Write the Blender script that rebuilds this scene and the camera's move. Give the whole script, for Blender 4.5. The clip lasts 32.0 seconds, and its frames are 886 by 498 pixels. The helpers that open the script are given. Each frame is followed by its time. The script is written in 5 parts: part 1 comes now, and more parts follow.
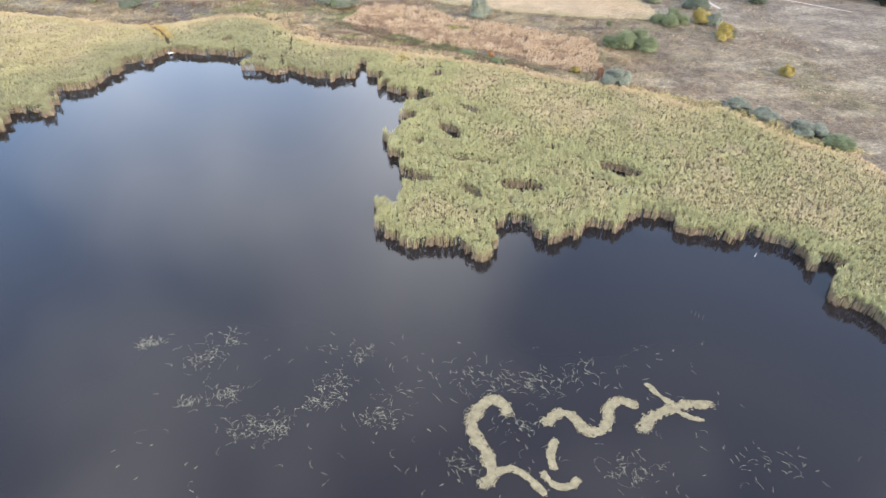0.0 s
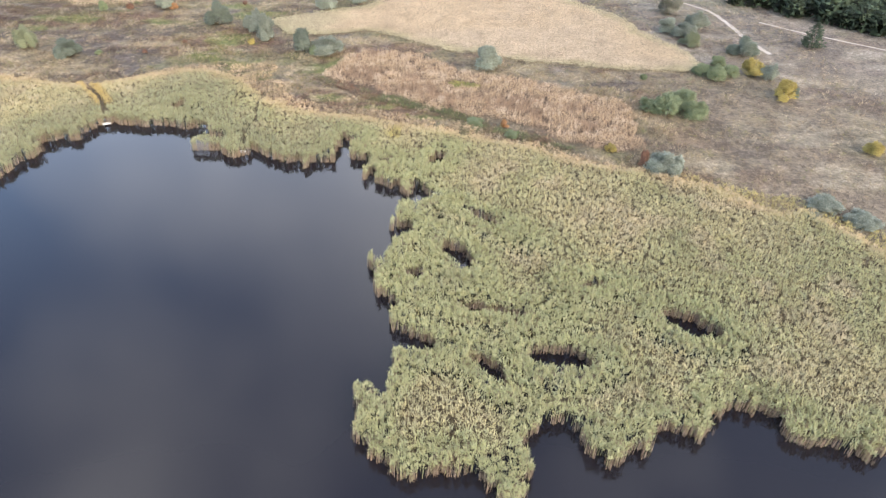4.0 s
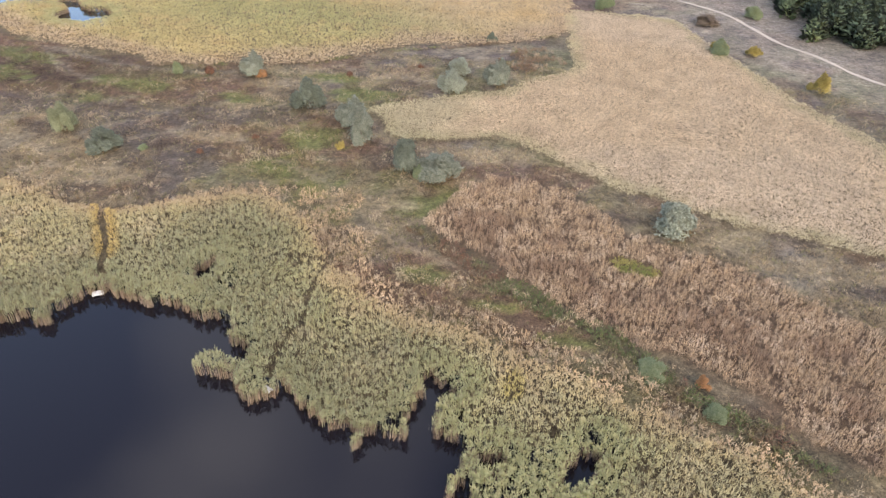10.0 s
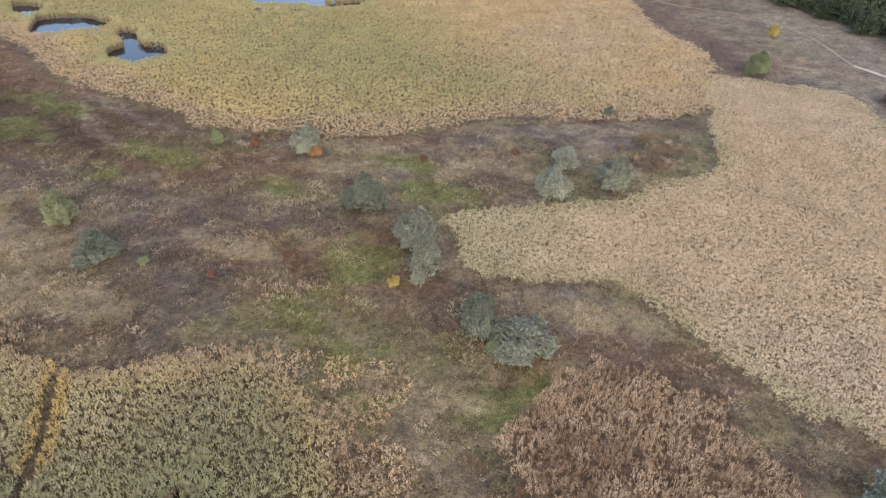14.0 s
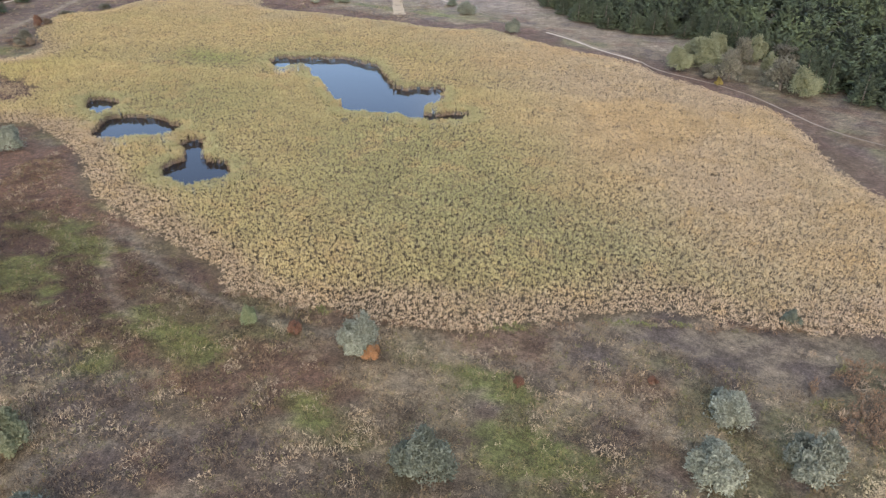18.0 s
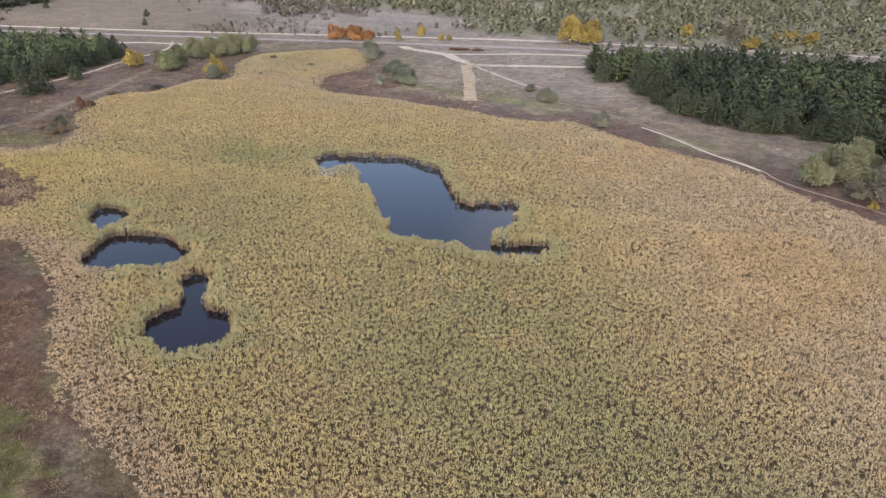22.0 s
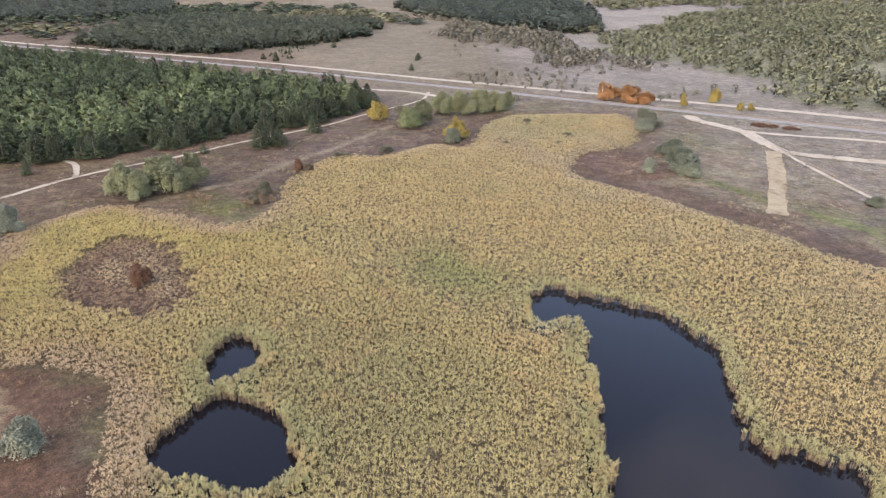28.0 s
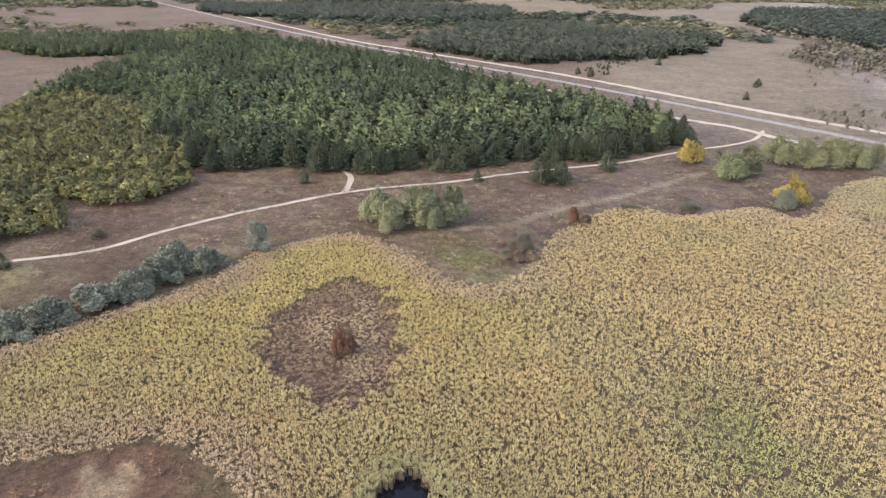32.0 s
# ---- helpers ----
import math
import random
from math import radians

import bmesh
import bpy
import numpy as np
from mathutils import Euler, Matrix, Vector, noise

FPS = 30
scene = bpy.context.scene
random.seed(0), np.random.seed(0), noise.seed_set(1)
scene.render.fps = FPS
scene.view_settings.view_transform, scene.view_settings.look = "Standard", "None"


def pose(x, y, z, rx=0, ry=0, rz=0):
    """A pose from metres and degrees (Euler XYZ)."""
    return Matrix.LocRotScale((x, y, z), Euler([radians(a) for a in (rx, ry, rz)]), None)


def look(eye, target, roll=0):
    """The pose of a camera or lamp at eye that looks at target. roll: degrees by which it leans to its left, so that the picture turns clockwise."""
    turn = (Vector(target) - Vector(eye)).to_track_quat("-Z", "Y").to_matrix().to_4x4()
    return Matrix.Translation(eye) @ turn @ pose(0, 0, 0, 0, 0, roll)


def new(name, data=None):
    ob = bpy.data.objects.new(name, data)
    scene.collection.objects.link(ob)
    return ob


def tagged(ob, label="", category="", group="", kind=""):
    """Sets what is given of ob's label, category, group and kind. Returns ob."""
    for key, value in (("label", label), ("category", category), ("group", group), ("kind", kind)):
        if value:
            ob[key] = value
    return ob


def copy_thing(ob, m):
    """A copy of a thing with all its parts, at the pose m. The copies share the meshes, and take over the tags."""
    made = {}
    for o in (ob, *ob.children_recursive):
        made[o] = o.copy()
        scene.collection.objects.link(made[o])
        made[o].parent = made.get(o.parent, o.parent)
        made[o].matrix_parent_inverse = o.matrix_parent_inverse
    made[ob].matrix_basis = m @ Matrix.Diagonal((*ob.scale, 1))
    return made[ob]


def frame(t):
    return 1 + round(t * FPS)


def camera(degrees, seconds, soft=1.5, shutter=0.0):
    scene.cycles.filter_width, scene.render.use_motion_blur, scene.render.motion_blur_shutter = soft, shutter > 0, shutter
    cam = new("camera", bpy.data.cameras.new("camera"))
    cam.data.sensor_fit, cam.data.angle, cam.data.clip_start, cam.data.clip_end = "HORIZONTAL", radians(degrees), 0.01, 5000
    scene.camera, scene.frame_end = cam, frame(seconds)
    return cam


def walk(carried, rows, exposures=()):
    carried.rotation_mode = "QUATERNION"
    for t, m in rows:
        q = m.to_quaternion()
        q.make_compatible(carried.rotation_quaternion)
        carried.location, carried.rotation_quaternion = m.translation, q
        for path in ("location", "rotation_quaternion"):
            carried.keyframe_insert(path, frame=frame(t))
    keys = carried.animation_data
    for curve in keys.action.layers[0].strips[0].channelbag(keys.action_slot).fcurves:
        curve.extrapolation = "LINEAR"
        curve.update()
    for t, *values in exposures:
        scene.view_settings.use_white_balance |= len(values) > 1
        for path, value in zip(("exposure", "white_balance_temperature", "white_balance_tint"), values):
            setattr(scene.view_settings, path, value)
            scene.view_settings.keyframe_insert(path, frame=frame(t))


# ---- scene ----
cam = camera(66.4, 32.0, soft=1.25)
METRES, EYE, TILT, LEAN, TURN = 443.0, 75.75, 0.0, 0.0, 0.0
ROWS = [
    (0.0, 0.0, 0.0, 0.0, 0.65, -35.17, -0.93),
    (0.5, -0.0007, 0.0133, 0.0003, 0.55, -35.2, -0.95),
    (1.0, -0.0013, 0.0271, 0.0007, 0.48, -35.21, -0.98),
    (1.5, -0.0019, 0.0414, 0.0009, 0.42, -35.24, -0.98),
    (2.0, -0.0028, 0.0561, 0.0012, 0.33, -35.25, -1.02),
    (2.5, -0.0035, 0.0712, 0.0014, 0.28, -35.27, -1.03),
    (3.0, -0.0042, 0.0865, 0.0017, 0.22, -35.29, -1.04),
    (3.5, -0.0049, 0.102, 0.002, 0.2, -35.29, -1.04),
    (5.5, -0.008, 0.1648, 0.0032, 1.34, -35.37, -1.11),
    (6.0, -0.009, 0.1805, 0.0034, 2.74, -35.4, -1.11),
    (6.5, -0.0098, 0.1962, 0.0036, 4.81, -35.44, -1.04),
    (7.0, -0.0109, 0.2118, 0.0037, 6.84, -35.47, -1.02),
    (7.5, -0.0119, 0.2276, 0.0036, 7.64, -35.48, -1.01),
    (8.0, -0.0136, 0.2434, 0.0036, 8.38, -35.47, -1.02),
    (8.5, -0.0155, 0.2593, 0.0039, 9.52, -35.52, -0.99),
    (9.0, -0.0177, 0.2752, 0.004, 10.59, -35.55, -0.97),
    (9.5, -0.0201, 0.2909, 0.0041, 11.58, -35.56, -0.98),
    (10.0, -0.0226, 0.3068, 0.0043, 12.6, -35.58, -0.95),
    (10.5, -0.0257, 0.3224, 0.0044, 13.69, -35.61, -0.95),
    (11.0, -0.0287, 0.3381, 0.0044, 14.83, -35.6, -0.92),
    (11.5, -0.0319, 0.3525, 0.0042, 15.73, -35.58, -0.91),
    (12.0, -0.0356, 0.3679, 0.0042, 16.36, -35.57, -0.93),
    (12.5, -0.0396, 0.3832, 0.004, 17.33, -35.55, -0.91),
    (13.0, -0.0438, 0.3983, 0.004, 18.42, -35.56, -0.89),
    (13.5, -0.0483, 0.4135, 0.004, 19.6, -35.58, -0.88),
    (14.0, -0.053, 0.4286, 0.0041, 21.49, -35.61, -0.85),
    (14.5, -0.0582, 0.4436, 0.004, 23.74, -35.6, -0.82),
    (16.5, -0.082, 0.502, 0.0033, 29.53, -35.43, -0.77),
    (17.0, -0.0892, 0.5167, 0.0039, 30.35, -34.94, -0.74),
    (17.5, -0.0964, 0.5309, 0.0037, 30.95, -32.64, -0.74),
    (18.0, -0.104, 0.5449, 0.0035, 31.27, -30.47, -0.73),
    (18.5, -0.1118, 0.559, 0.0036, 31.53, -28.36, -0.71),
    (19.0, -0.1195, 0.5726, 0.0033, 31.81, -27.99, -0.66),
    (19.5, -0.128, 0.5861, 0.0031, 32.52, -27.95, -0.67),
    (20.0, -0.1362, 0.5996, 0.0034, 33.57, -27.95, -0.59),
    (20.5, -0.1447, 0.613, 0.0036, 34.63, -27.95, -0.5),
    (21.0, -0.1533, 0.6262, 0.0035, 35.71, -27.89, -0.45),
    (21.5, -0.1622, 0.6394, 0.0037, 36.66, -26.94, -0.38),
    (22.0, -0.1713, 0.6524, 0.0037, 37.54, -25.68, -0.33),
    (22.5, -0.1806, 0.6654, 0.0039, 38.46, -24.21, -0.25),
    (23.0, -0.19, 0.6779, 0.0038, 39.23, -23.38, -0.23),
    (23.5, -0.1997, 0.6904, 0.0039, 40.02, -23.32, -0.19),
    (24.0, -0.2096, 0.7028, 0.004, 41.08, -23.26, -0.17),
    (24.5, -0.2198, 0.715, 0.0042, 42.17, -23.2, -0.14),
    (26.5, -0.2621, 0.7603, 0.0045, 50.76, -22.91, -0.05),
    (27.0, -0.2731, 0.7712, 0.0048, 53.99, -22.85, -0.01),
    (27.5, -0.2849, 0.7817, 0.0047, 57.24, -22.79, 0.03),
    (28.0, -0.2969, 0.7916, 0.0049, 60.45, -22.74, 0.01),
    (28.5, -0.3094, 0.801, 0.005, 63.6, -22.67, -0.0),
    (29.0, -0.3223, 0.8098, 0.0052, 66.78, -22.59, -0.02),
    (29.5, -0.3356, 0.818, 0.0052, 70.03, -22.52, -0.07),
    (30.0, -0.3491, 0.8255, 0.0054, 73.33, -22.45, -0.07),
    (30.5, -0.3631, 0.8323, 0.0053, 76.66, -22.38, -0.11),
    (31.0, -0.3773, 0.8383, 0.0053, 80.03, -22.31, -0.17),
    (31.5, -0.3919, 0.8435, 0.0052, 83.44, -22.25, -0.22),
    (32.0, -0.4068, 0.848, 0.005, 87.04, -22.19, -0.28),
]
walk(cam, [(t, pose(0, 0, EYE, TILT, LEAN, TURN) @ pose(METRES * x, METRES * y, METRES * z, 90 + pitch, roll, yaw)) for t, x, y, z, yaw, pitch, roll in ROWS],
     exposures=[(0.0, 1.38, 6750, 9), (3.5, 1.35, 6800, 10), (6.0, 1.14, 6900, 12), (10.0, 0.93, 7150, 14), (12.5, 0.62, 7300, 15), (14.5, 0.6, 7100, 14), (17.0, 0.62, 6950, 13), (19.0, 0.63, 7050, 14),
                (21.0, 0.47, 7250, 17), (24.0, 0.5, 7250, 17), (28.0, 0.72, 7300, 16), (32.0, 0.84, 7350, 16)])


# ---- light ----
sky_world = bpy.data.worlds.new("overcast_sky")
scene.world = sky_world
sky_world.use_nodes = True
wt = sky_world.node_tree
wt.nodes.clear()
w_out = wt.nodes.new("ShaderNodeOutputWorld")
w_bg = wt.nodes.new("ShaderNodeBackground")
w_sky = wt.nodes.new("ShaderNodeTexSky")
w_sky.sky_type, w_sky.sun_disc = "NISHITA", False
w_sky.sun_elevation, w_sky.sun_rotation = radians(27), radians(149)
w_sky.dust_density, w_sky.ozone_density = 0.6, 3.2
w_noise = wt.nodes.new("ShaderNodeTexNoise")
w_noise.noise_dimensions = "4D"
w_noise.inputs["W"].default_value = 2.0
w_noise.inputs["Scale"].default_value = 2.3
w_noise.inputs["Detail"].default_value = 2.5
w_noise.inputs["Roughness"].default_value = 0.55
w_ramp = wt.nodes.new("ShaderNodeValToRGB")
w_ramp.color_ramp.elements[0].position, w_ramp.color_ramp.elements[1].position = 0.49, 0.85
w_ramp.color_ramp.elements[0].color, w_ramp.color_ramp.elements[1].color = (0.06, 0.06, 0.06, 1), (0.7, 0.7, 0.7, 1)
w_mix = wt.nodes.new("ShaderNodeMixRGB")
w_mix.inputs[2].default_value = (9.7, 9.9, 10.4, 1)
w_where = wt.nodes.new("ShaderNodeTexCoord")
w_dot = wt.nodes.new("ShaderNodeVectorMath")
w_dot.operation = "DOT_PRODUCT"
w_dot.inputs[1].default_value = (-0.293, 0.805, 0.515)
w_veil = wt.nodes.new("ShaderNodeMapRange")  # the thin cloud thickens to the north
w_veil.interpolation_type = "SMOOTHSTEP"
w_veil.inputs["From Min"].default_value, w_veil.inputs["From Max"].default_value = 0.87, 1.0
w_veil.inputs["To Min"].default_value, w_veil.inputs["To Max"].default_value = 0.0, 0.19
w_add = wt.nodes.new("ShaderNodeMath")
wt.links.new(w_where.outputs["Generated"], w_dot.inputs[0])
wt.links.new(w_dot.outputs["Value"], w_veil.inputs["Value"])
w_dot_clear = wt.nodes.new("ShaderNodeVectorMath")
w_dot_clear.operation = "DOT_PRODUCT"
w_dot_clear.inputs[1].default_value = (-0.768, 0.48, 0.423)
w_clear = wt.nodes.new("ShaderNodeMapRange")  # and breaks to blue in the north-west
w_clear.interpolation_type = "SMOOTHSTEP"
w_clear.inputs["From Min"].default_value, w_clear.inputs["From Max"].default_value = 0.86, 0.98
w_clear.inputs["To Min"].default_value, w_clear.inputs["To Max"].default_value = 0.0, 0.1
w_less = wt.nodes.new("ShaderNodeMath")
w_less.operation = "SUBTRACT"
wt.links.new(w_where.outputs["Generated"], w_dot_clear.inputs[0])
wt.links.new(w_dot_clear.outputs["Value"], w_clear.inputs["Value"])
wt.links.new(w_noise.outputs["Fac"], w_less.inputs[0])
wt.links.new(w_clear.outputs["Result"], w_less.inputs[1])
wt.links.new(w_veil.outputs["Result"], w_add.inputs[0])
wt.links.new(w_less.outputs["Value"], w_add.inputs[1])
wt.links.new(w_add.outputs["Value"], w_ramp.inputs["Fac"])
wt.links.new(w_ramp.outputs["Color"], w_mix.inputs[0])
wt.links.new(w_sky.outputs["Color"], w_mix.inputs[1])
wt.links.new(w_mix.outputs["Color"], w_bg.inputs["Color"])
w_bg.inputs["Strength"].default_value = 0.28
wt.links.new(w_bg.outputs["Background"], w_out.inputs["Surface"])

sun = new("sun", bpy.data.lights.new("sun", "SUN"))
sun.data.energy, sun.data.angle, sun.data.color = 2.5, radians(52), (1.0, 0.88, 0.72)
sun.matrix_world = look((46, -76, 46), (0, 0, 0))


# ---- plan ----
SHORE_WEST = [(-190, 40), (-150, 120), (-116, 150), (-112, 157), (-114, 167), (-104, 166), (-110, 178), (-102, 184), (-99, 203),
              (-94, 205), (-92, 208), (-89, 214), (-85, 212.5), (-75, 213.5), (-70, 212), (-62, 210), (-58, 204), (-60, 201),
              (-52.5, 198), (-48, 198), (-40, 193.5), (-35, 193), (-30, 197), (-27, 200), (-26.5, 207), (-24, 206),
              (-23.5, 197), (-20.5, 195), (-18, 186.5), (-7, 182), (-5.5, 179), (-9.5, 175.5), (-12.3, 167), (-8, 168.5)]
SHORE_EAST = [(-9.7, 163), (-13, 160), (-14.4, 147), (-10, 144.5), (-10.3, 134), (-11.6, 124), (-12, 114.3), (-7, 108.4), (1.8, 108.7),
              (5, 104.5), (9.3, 105), (11.5, 114), (17, 116), (21, 108), (25, 113.5), (31, 116), (37.4, 115), (41, 120.5),
              (48, 116), (54, 112), (62, 113), (68, 108.7), (69.3, 103.6), (74.3, 103), (68.8, 94.3), (71, 91.3), (76, 88),
              (87, 72), (92, 30), (60, -60), (-120, -60)]
BELT_BACK = [(-260, 262), (-200, 252), (-162, 249), (-133, 243), (-115, 238.7), (-102.5, 237), (-92, 243.4), (-78.7, 250), (-70, 249),
             (-60, 242), (-49.5, 229), (-38, 221.5), (-28, 219), (-18, 217), (-8, 213), (0, 210.5), (8.4, 207), (19, 203),
             (32.4, 194.6), (43, 191.4), (52, 188), (61, 183), (70, 174), (75, 176), (82, 165.4), (90, 154), (99.4, 147),
             (102, 140), (115, 110), (125, 60)]
BELT_FRONT = [(100, -20), (40, 20), (0, 60), (-50, 120), (-100, 90), (-170, 60), (-260, 150)]
BROWN = [(-27.4, 271.4), (-10.6, 268.6), (4, 255.7), (22, 250), (35.6, 240.7), (49, 231), (48.8, 214), (46.6, 202.4), (32.4, 205.8),
         (19, 217), (2.2, 223.7), (-11.7, 231.4), (-24, 240), (-37.6, 251.2)]
TAN = [(-66, 298), (-61, 294), (-56, 285.5), (-47, 285), (-29.5, 291), (-21, 287.5), (-10, 279.5), (0, 272), (9, 271), (24, 263.5),
       (36, 262.4), (46.5, 259), (75.6, 257.7), (80.5, 270), (71, 292), (66, 310), (60, 322), (52, 332), (42, 355), (31, 379),
       (26.7, 390), (18.6, 404.7), (3.6, 407.4), (-18.8, 405), (-17.5, 381), (-17, 366), (-14, 345), (-27.5, 329.4),
       (-32.5, 322), (-48, 313), (-64.5, 302.3)]
MARSH_NORTH = [(-300, 262), (-314.6, 285.7), (-327, 296), (-342, 318), (-364.5, 330.6), (-379.9, 346.7), (-379.4, 361), (-363, 375),
               (-346, 391.6), (-351, 408), (-365.5, 415.3), (-390, 429.4), (-410, 454.7), (-394, 467.4), (-405, 498.5),
               (-393, 510), (-424.5, 541.5), (-436, 562.3), (-428, 596), (-401, 620), (-358, 585.5), (-355.4, 548.4),
               (-332, 527), (-293, 532.4), (-259, 537.2), (-226, 538), (-202, 550), (-184, 542), (-158, 532.6)]
MARSH_SOUTH = [(-132, 529.3), (-112, 518.6), (-75, 500.5), (-59, 487), (-43.5, 457), (-34, 442), (-21.5, 423), (-19, 406),
               (-19.5, 381), (-35, 367), (-49, 360.5), (-62.7, 356), (-77.4, 343), (-92, 329.7), (-105, 324.5),
               (-122, 320.8), (-138.3, 317.8), (-161, 320.8), (-189, 326), (-208, 328.3), (-231.4, 343.4), (-249, 346.4),
               (-262, 348.5), (-270.5, 342), (-279.7, 330), (-276, 312), (-270, 285)]
PATCH = [(-346, 356.7), (-338.7, 369), (-315, 373.5), (-297, 371.3), (-288, 362), (-296, 351), (-302, 344), (-327, 343.5)]
POND_A = [(-260, 366.4), (-264.8, 369.1), (-269.9, 374.6), (-266.1, 378.6), (-257.8, 377.2), (-253.8, 373.2), (-252.2, 367.8)]
POND_B = [(-236, 352.7), (-243.1, 357), (-245.8, 362.5), (-250.4, 367.1), (-247.2, 369.1), (-239.5, 373.6), (-231, 375.2),
          (-226.5, 375.3), (-220.5, 372.5), (-218.7, 367.8), (-222.4, 362.5), (-227.5, 357.4), (-230.1, 354.3)]
POND_C = [(-196.1, 344.8), (-201.1, 349.7), (-202.9, 358.3), (-209.2, 362.9), (-210.9, 368.3), (-207.3, 368.7), (-201.4, 364.6),
          (-195.3, 359.2), (-189.9, 360.6), (-185.6, 359), (-181.1, 354.8), (-182.2, 349.3), (-184.6, 346.3), (-187.7, 344.5)]
POND_D = [(-245.6, 439.5), (-254, 447), (-254.5, 453), (-249, 456.8), (-239, 462.5), (-231, 467.5), (-222, 466), (-213, 465.3),
          (-205.4, 458.4), (-196, 450), (-188, 445.5), (-183, 448), (-176, 453.5), (-172.8, 451.5), (-165.3, 438.8),
          (-167.6, 433), (-163.2, 426.3), (-158.8, 431.4), (-152.2, 433.8), (-149.5, 428.5), (-155, 422.7), (-163, 418.3),
          (-168, 420.2), (-173.5, 419), (-181, 415.8), (-188.5, 413), (-196, 420), (-204, 424), (-212, 431), (-218, 437),
          (-224, 437.5), (-230, 444.5), (-236, 448), (-241, 445.5), (-240.5, 440)]
# water holes in the reed belt: x, y, half length, half width, turn in degrees
HOLES = [(0.8, 156.6, 4.6, 2.0, 115), (7.5, 140.6, 4.2, 1.2, 172), (16.2, 129.2, 4.4, 2.3, 172), (6, 126.4, 2.4, 1.1, 130), (40, 137.2, 4.2, 2.6, 150), (-7.5, 150.4, 1.6, 1.1, 0), (7.5, 168.9, 3.2, 1.0, 140),
         (25.4, 147.6, 1.8, 1.0, 0), (-7.4, 132.9, 4.0, 2.0, 160), (-73, 223, 2.6, 1.6, 90), (-3.5, 194.3, 3.6, 1.8, 60), (-15.2, 193.6, 2.2, 1.4, 0)]
RAIL = [(-2600, -520), (-1450, 70), (-986, 325), (-711, 494), (-548, 585), (-413, 657), (-319, 705), (-275, 724), (-60, 812), (700, 1130)]
W_FOREST = [(-458, 291), (-460, 320), (-456, 347), (-457, 389), (-467, 427), (-480, 482), (-501, 522), (-585, 500), (-668, 448),
            (-774, 400), (-860, 335), (-963, 265), (-1065, 140), (-1028, -97), (-880, 20), (-880, 115), (-700, 130), (-610, 127), (-639, 147),
            (-607, 212), (-542, 240)]
GROVE = [(-371, 245), (-389, 262), (-415, 258), (-438, 289), (-541, 268), (-606, 212), (-638, 160), (-600, 140), (-500, 150), (-400, 180)]
E_FOREST = [(-250, 651), (-221, 634), (-193, 603), (-171, 583), (-146, 581), (-125, 588), (-100, 575), (-62, 545), (-48, 519), (0, 500), (25, 480),
            (60, 440), (64, 397), (89, 388), (103, 376), (120, 355), (117, 334), (135, 309), (220, 280), (250, 420), (200, 700), (60, 800), (-60, 770),
            (-235, 710)]
PINE_NEAR_RAIL = [(-986, 385), (-874, 432), (-812, 492), (-832, 540), (-860, 640), (-935, 700), (-1068, 755), (-1240, 620), (-1238, 480)]
PINE_FAR = [(-1296, 930), (-1021, 892), (-912, 890), (-796, 930), (-930, 1060), (-1190, 1254), (-1500, 1340), (-1660, 1140)]
PINE_WEST = [(-1404, 262), (-1411, 514), (-1877, 566), (-1925, -67), (-1616, 9)]
PINE_NORTH = [(-560, 1500), (-250, 1640), (200, 1800), (300, 2000), (-300, 2050), (-700, 1800)]
SCRUB = [(-927, 1054), (-754, 903), (-610, 800), (-563, 806), (-541, 820), (-485, 790), (-453, 806), (-402, 745), (-372, 737), (-330, 755), (-176, 800), (-40, 860), (500, 1080), (500, 1900), (-900, 1900),
         (-1000, 1400), (-800, 1060), (-780, 930)]
BARE_SCRUB = [(-1130, 880), (-992, 872), (-953, 813), (-823, 740), (-730, 769), (-642, 740), (-591, 707), (-573, 753), (-526, 755), (-579, 802), (-649, 796), (-712, 830), (-790, 887), (-880, 890)]


def smooth_line(pts, step=1.0, closed=True):
    """A Catmull-Rom line through the points."""
    p = np.array(pts, float)
    n = len(p)
    out = []
    for k in range(n if closed else n - 1):
        if closed:
            a, b, c, d = p[(k - 1) % n], p[k], p[(k + 1) % n], p[(k + 2) % n]
        else:
            a, b, c, d = p[max(k - 1, 0)], p[k], p[k + 1], p[min(k + 2, n - 1)]
        m = max(1, int(np.hypot(*(c - b)) / step))
        u = (np.arange(m) / m)[:, None]
        out.append(0.5 * (2 * b + (c - a) * u + (2 * a - 5 * b + 4 * c - d) * u**2 + (3 * b - a - 3 * c + d) * u**3))
    if not closed:
        out.append(p[-1:])
    return np.concatenate(out)


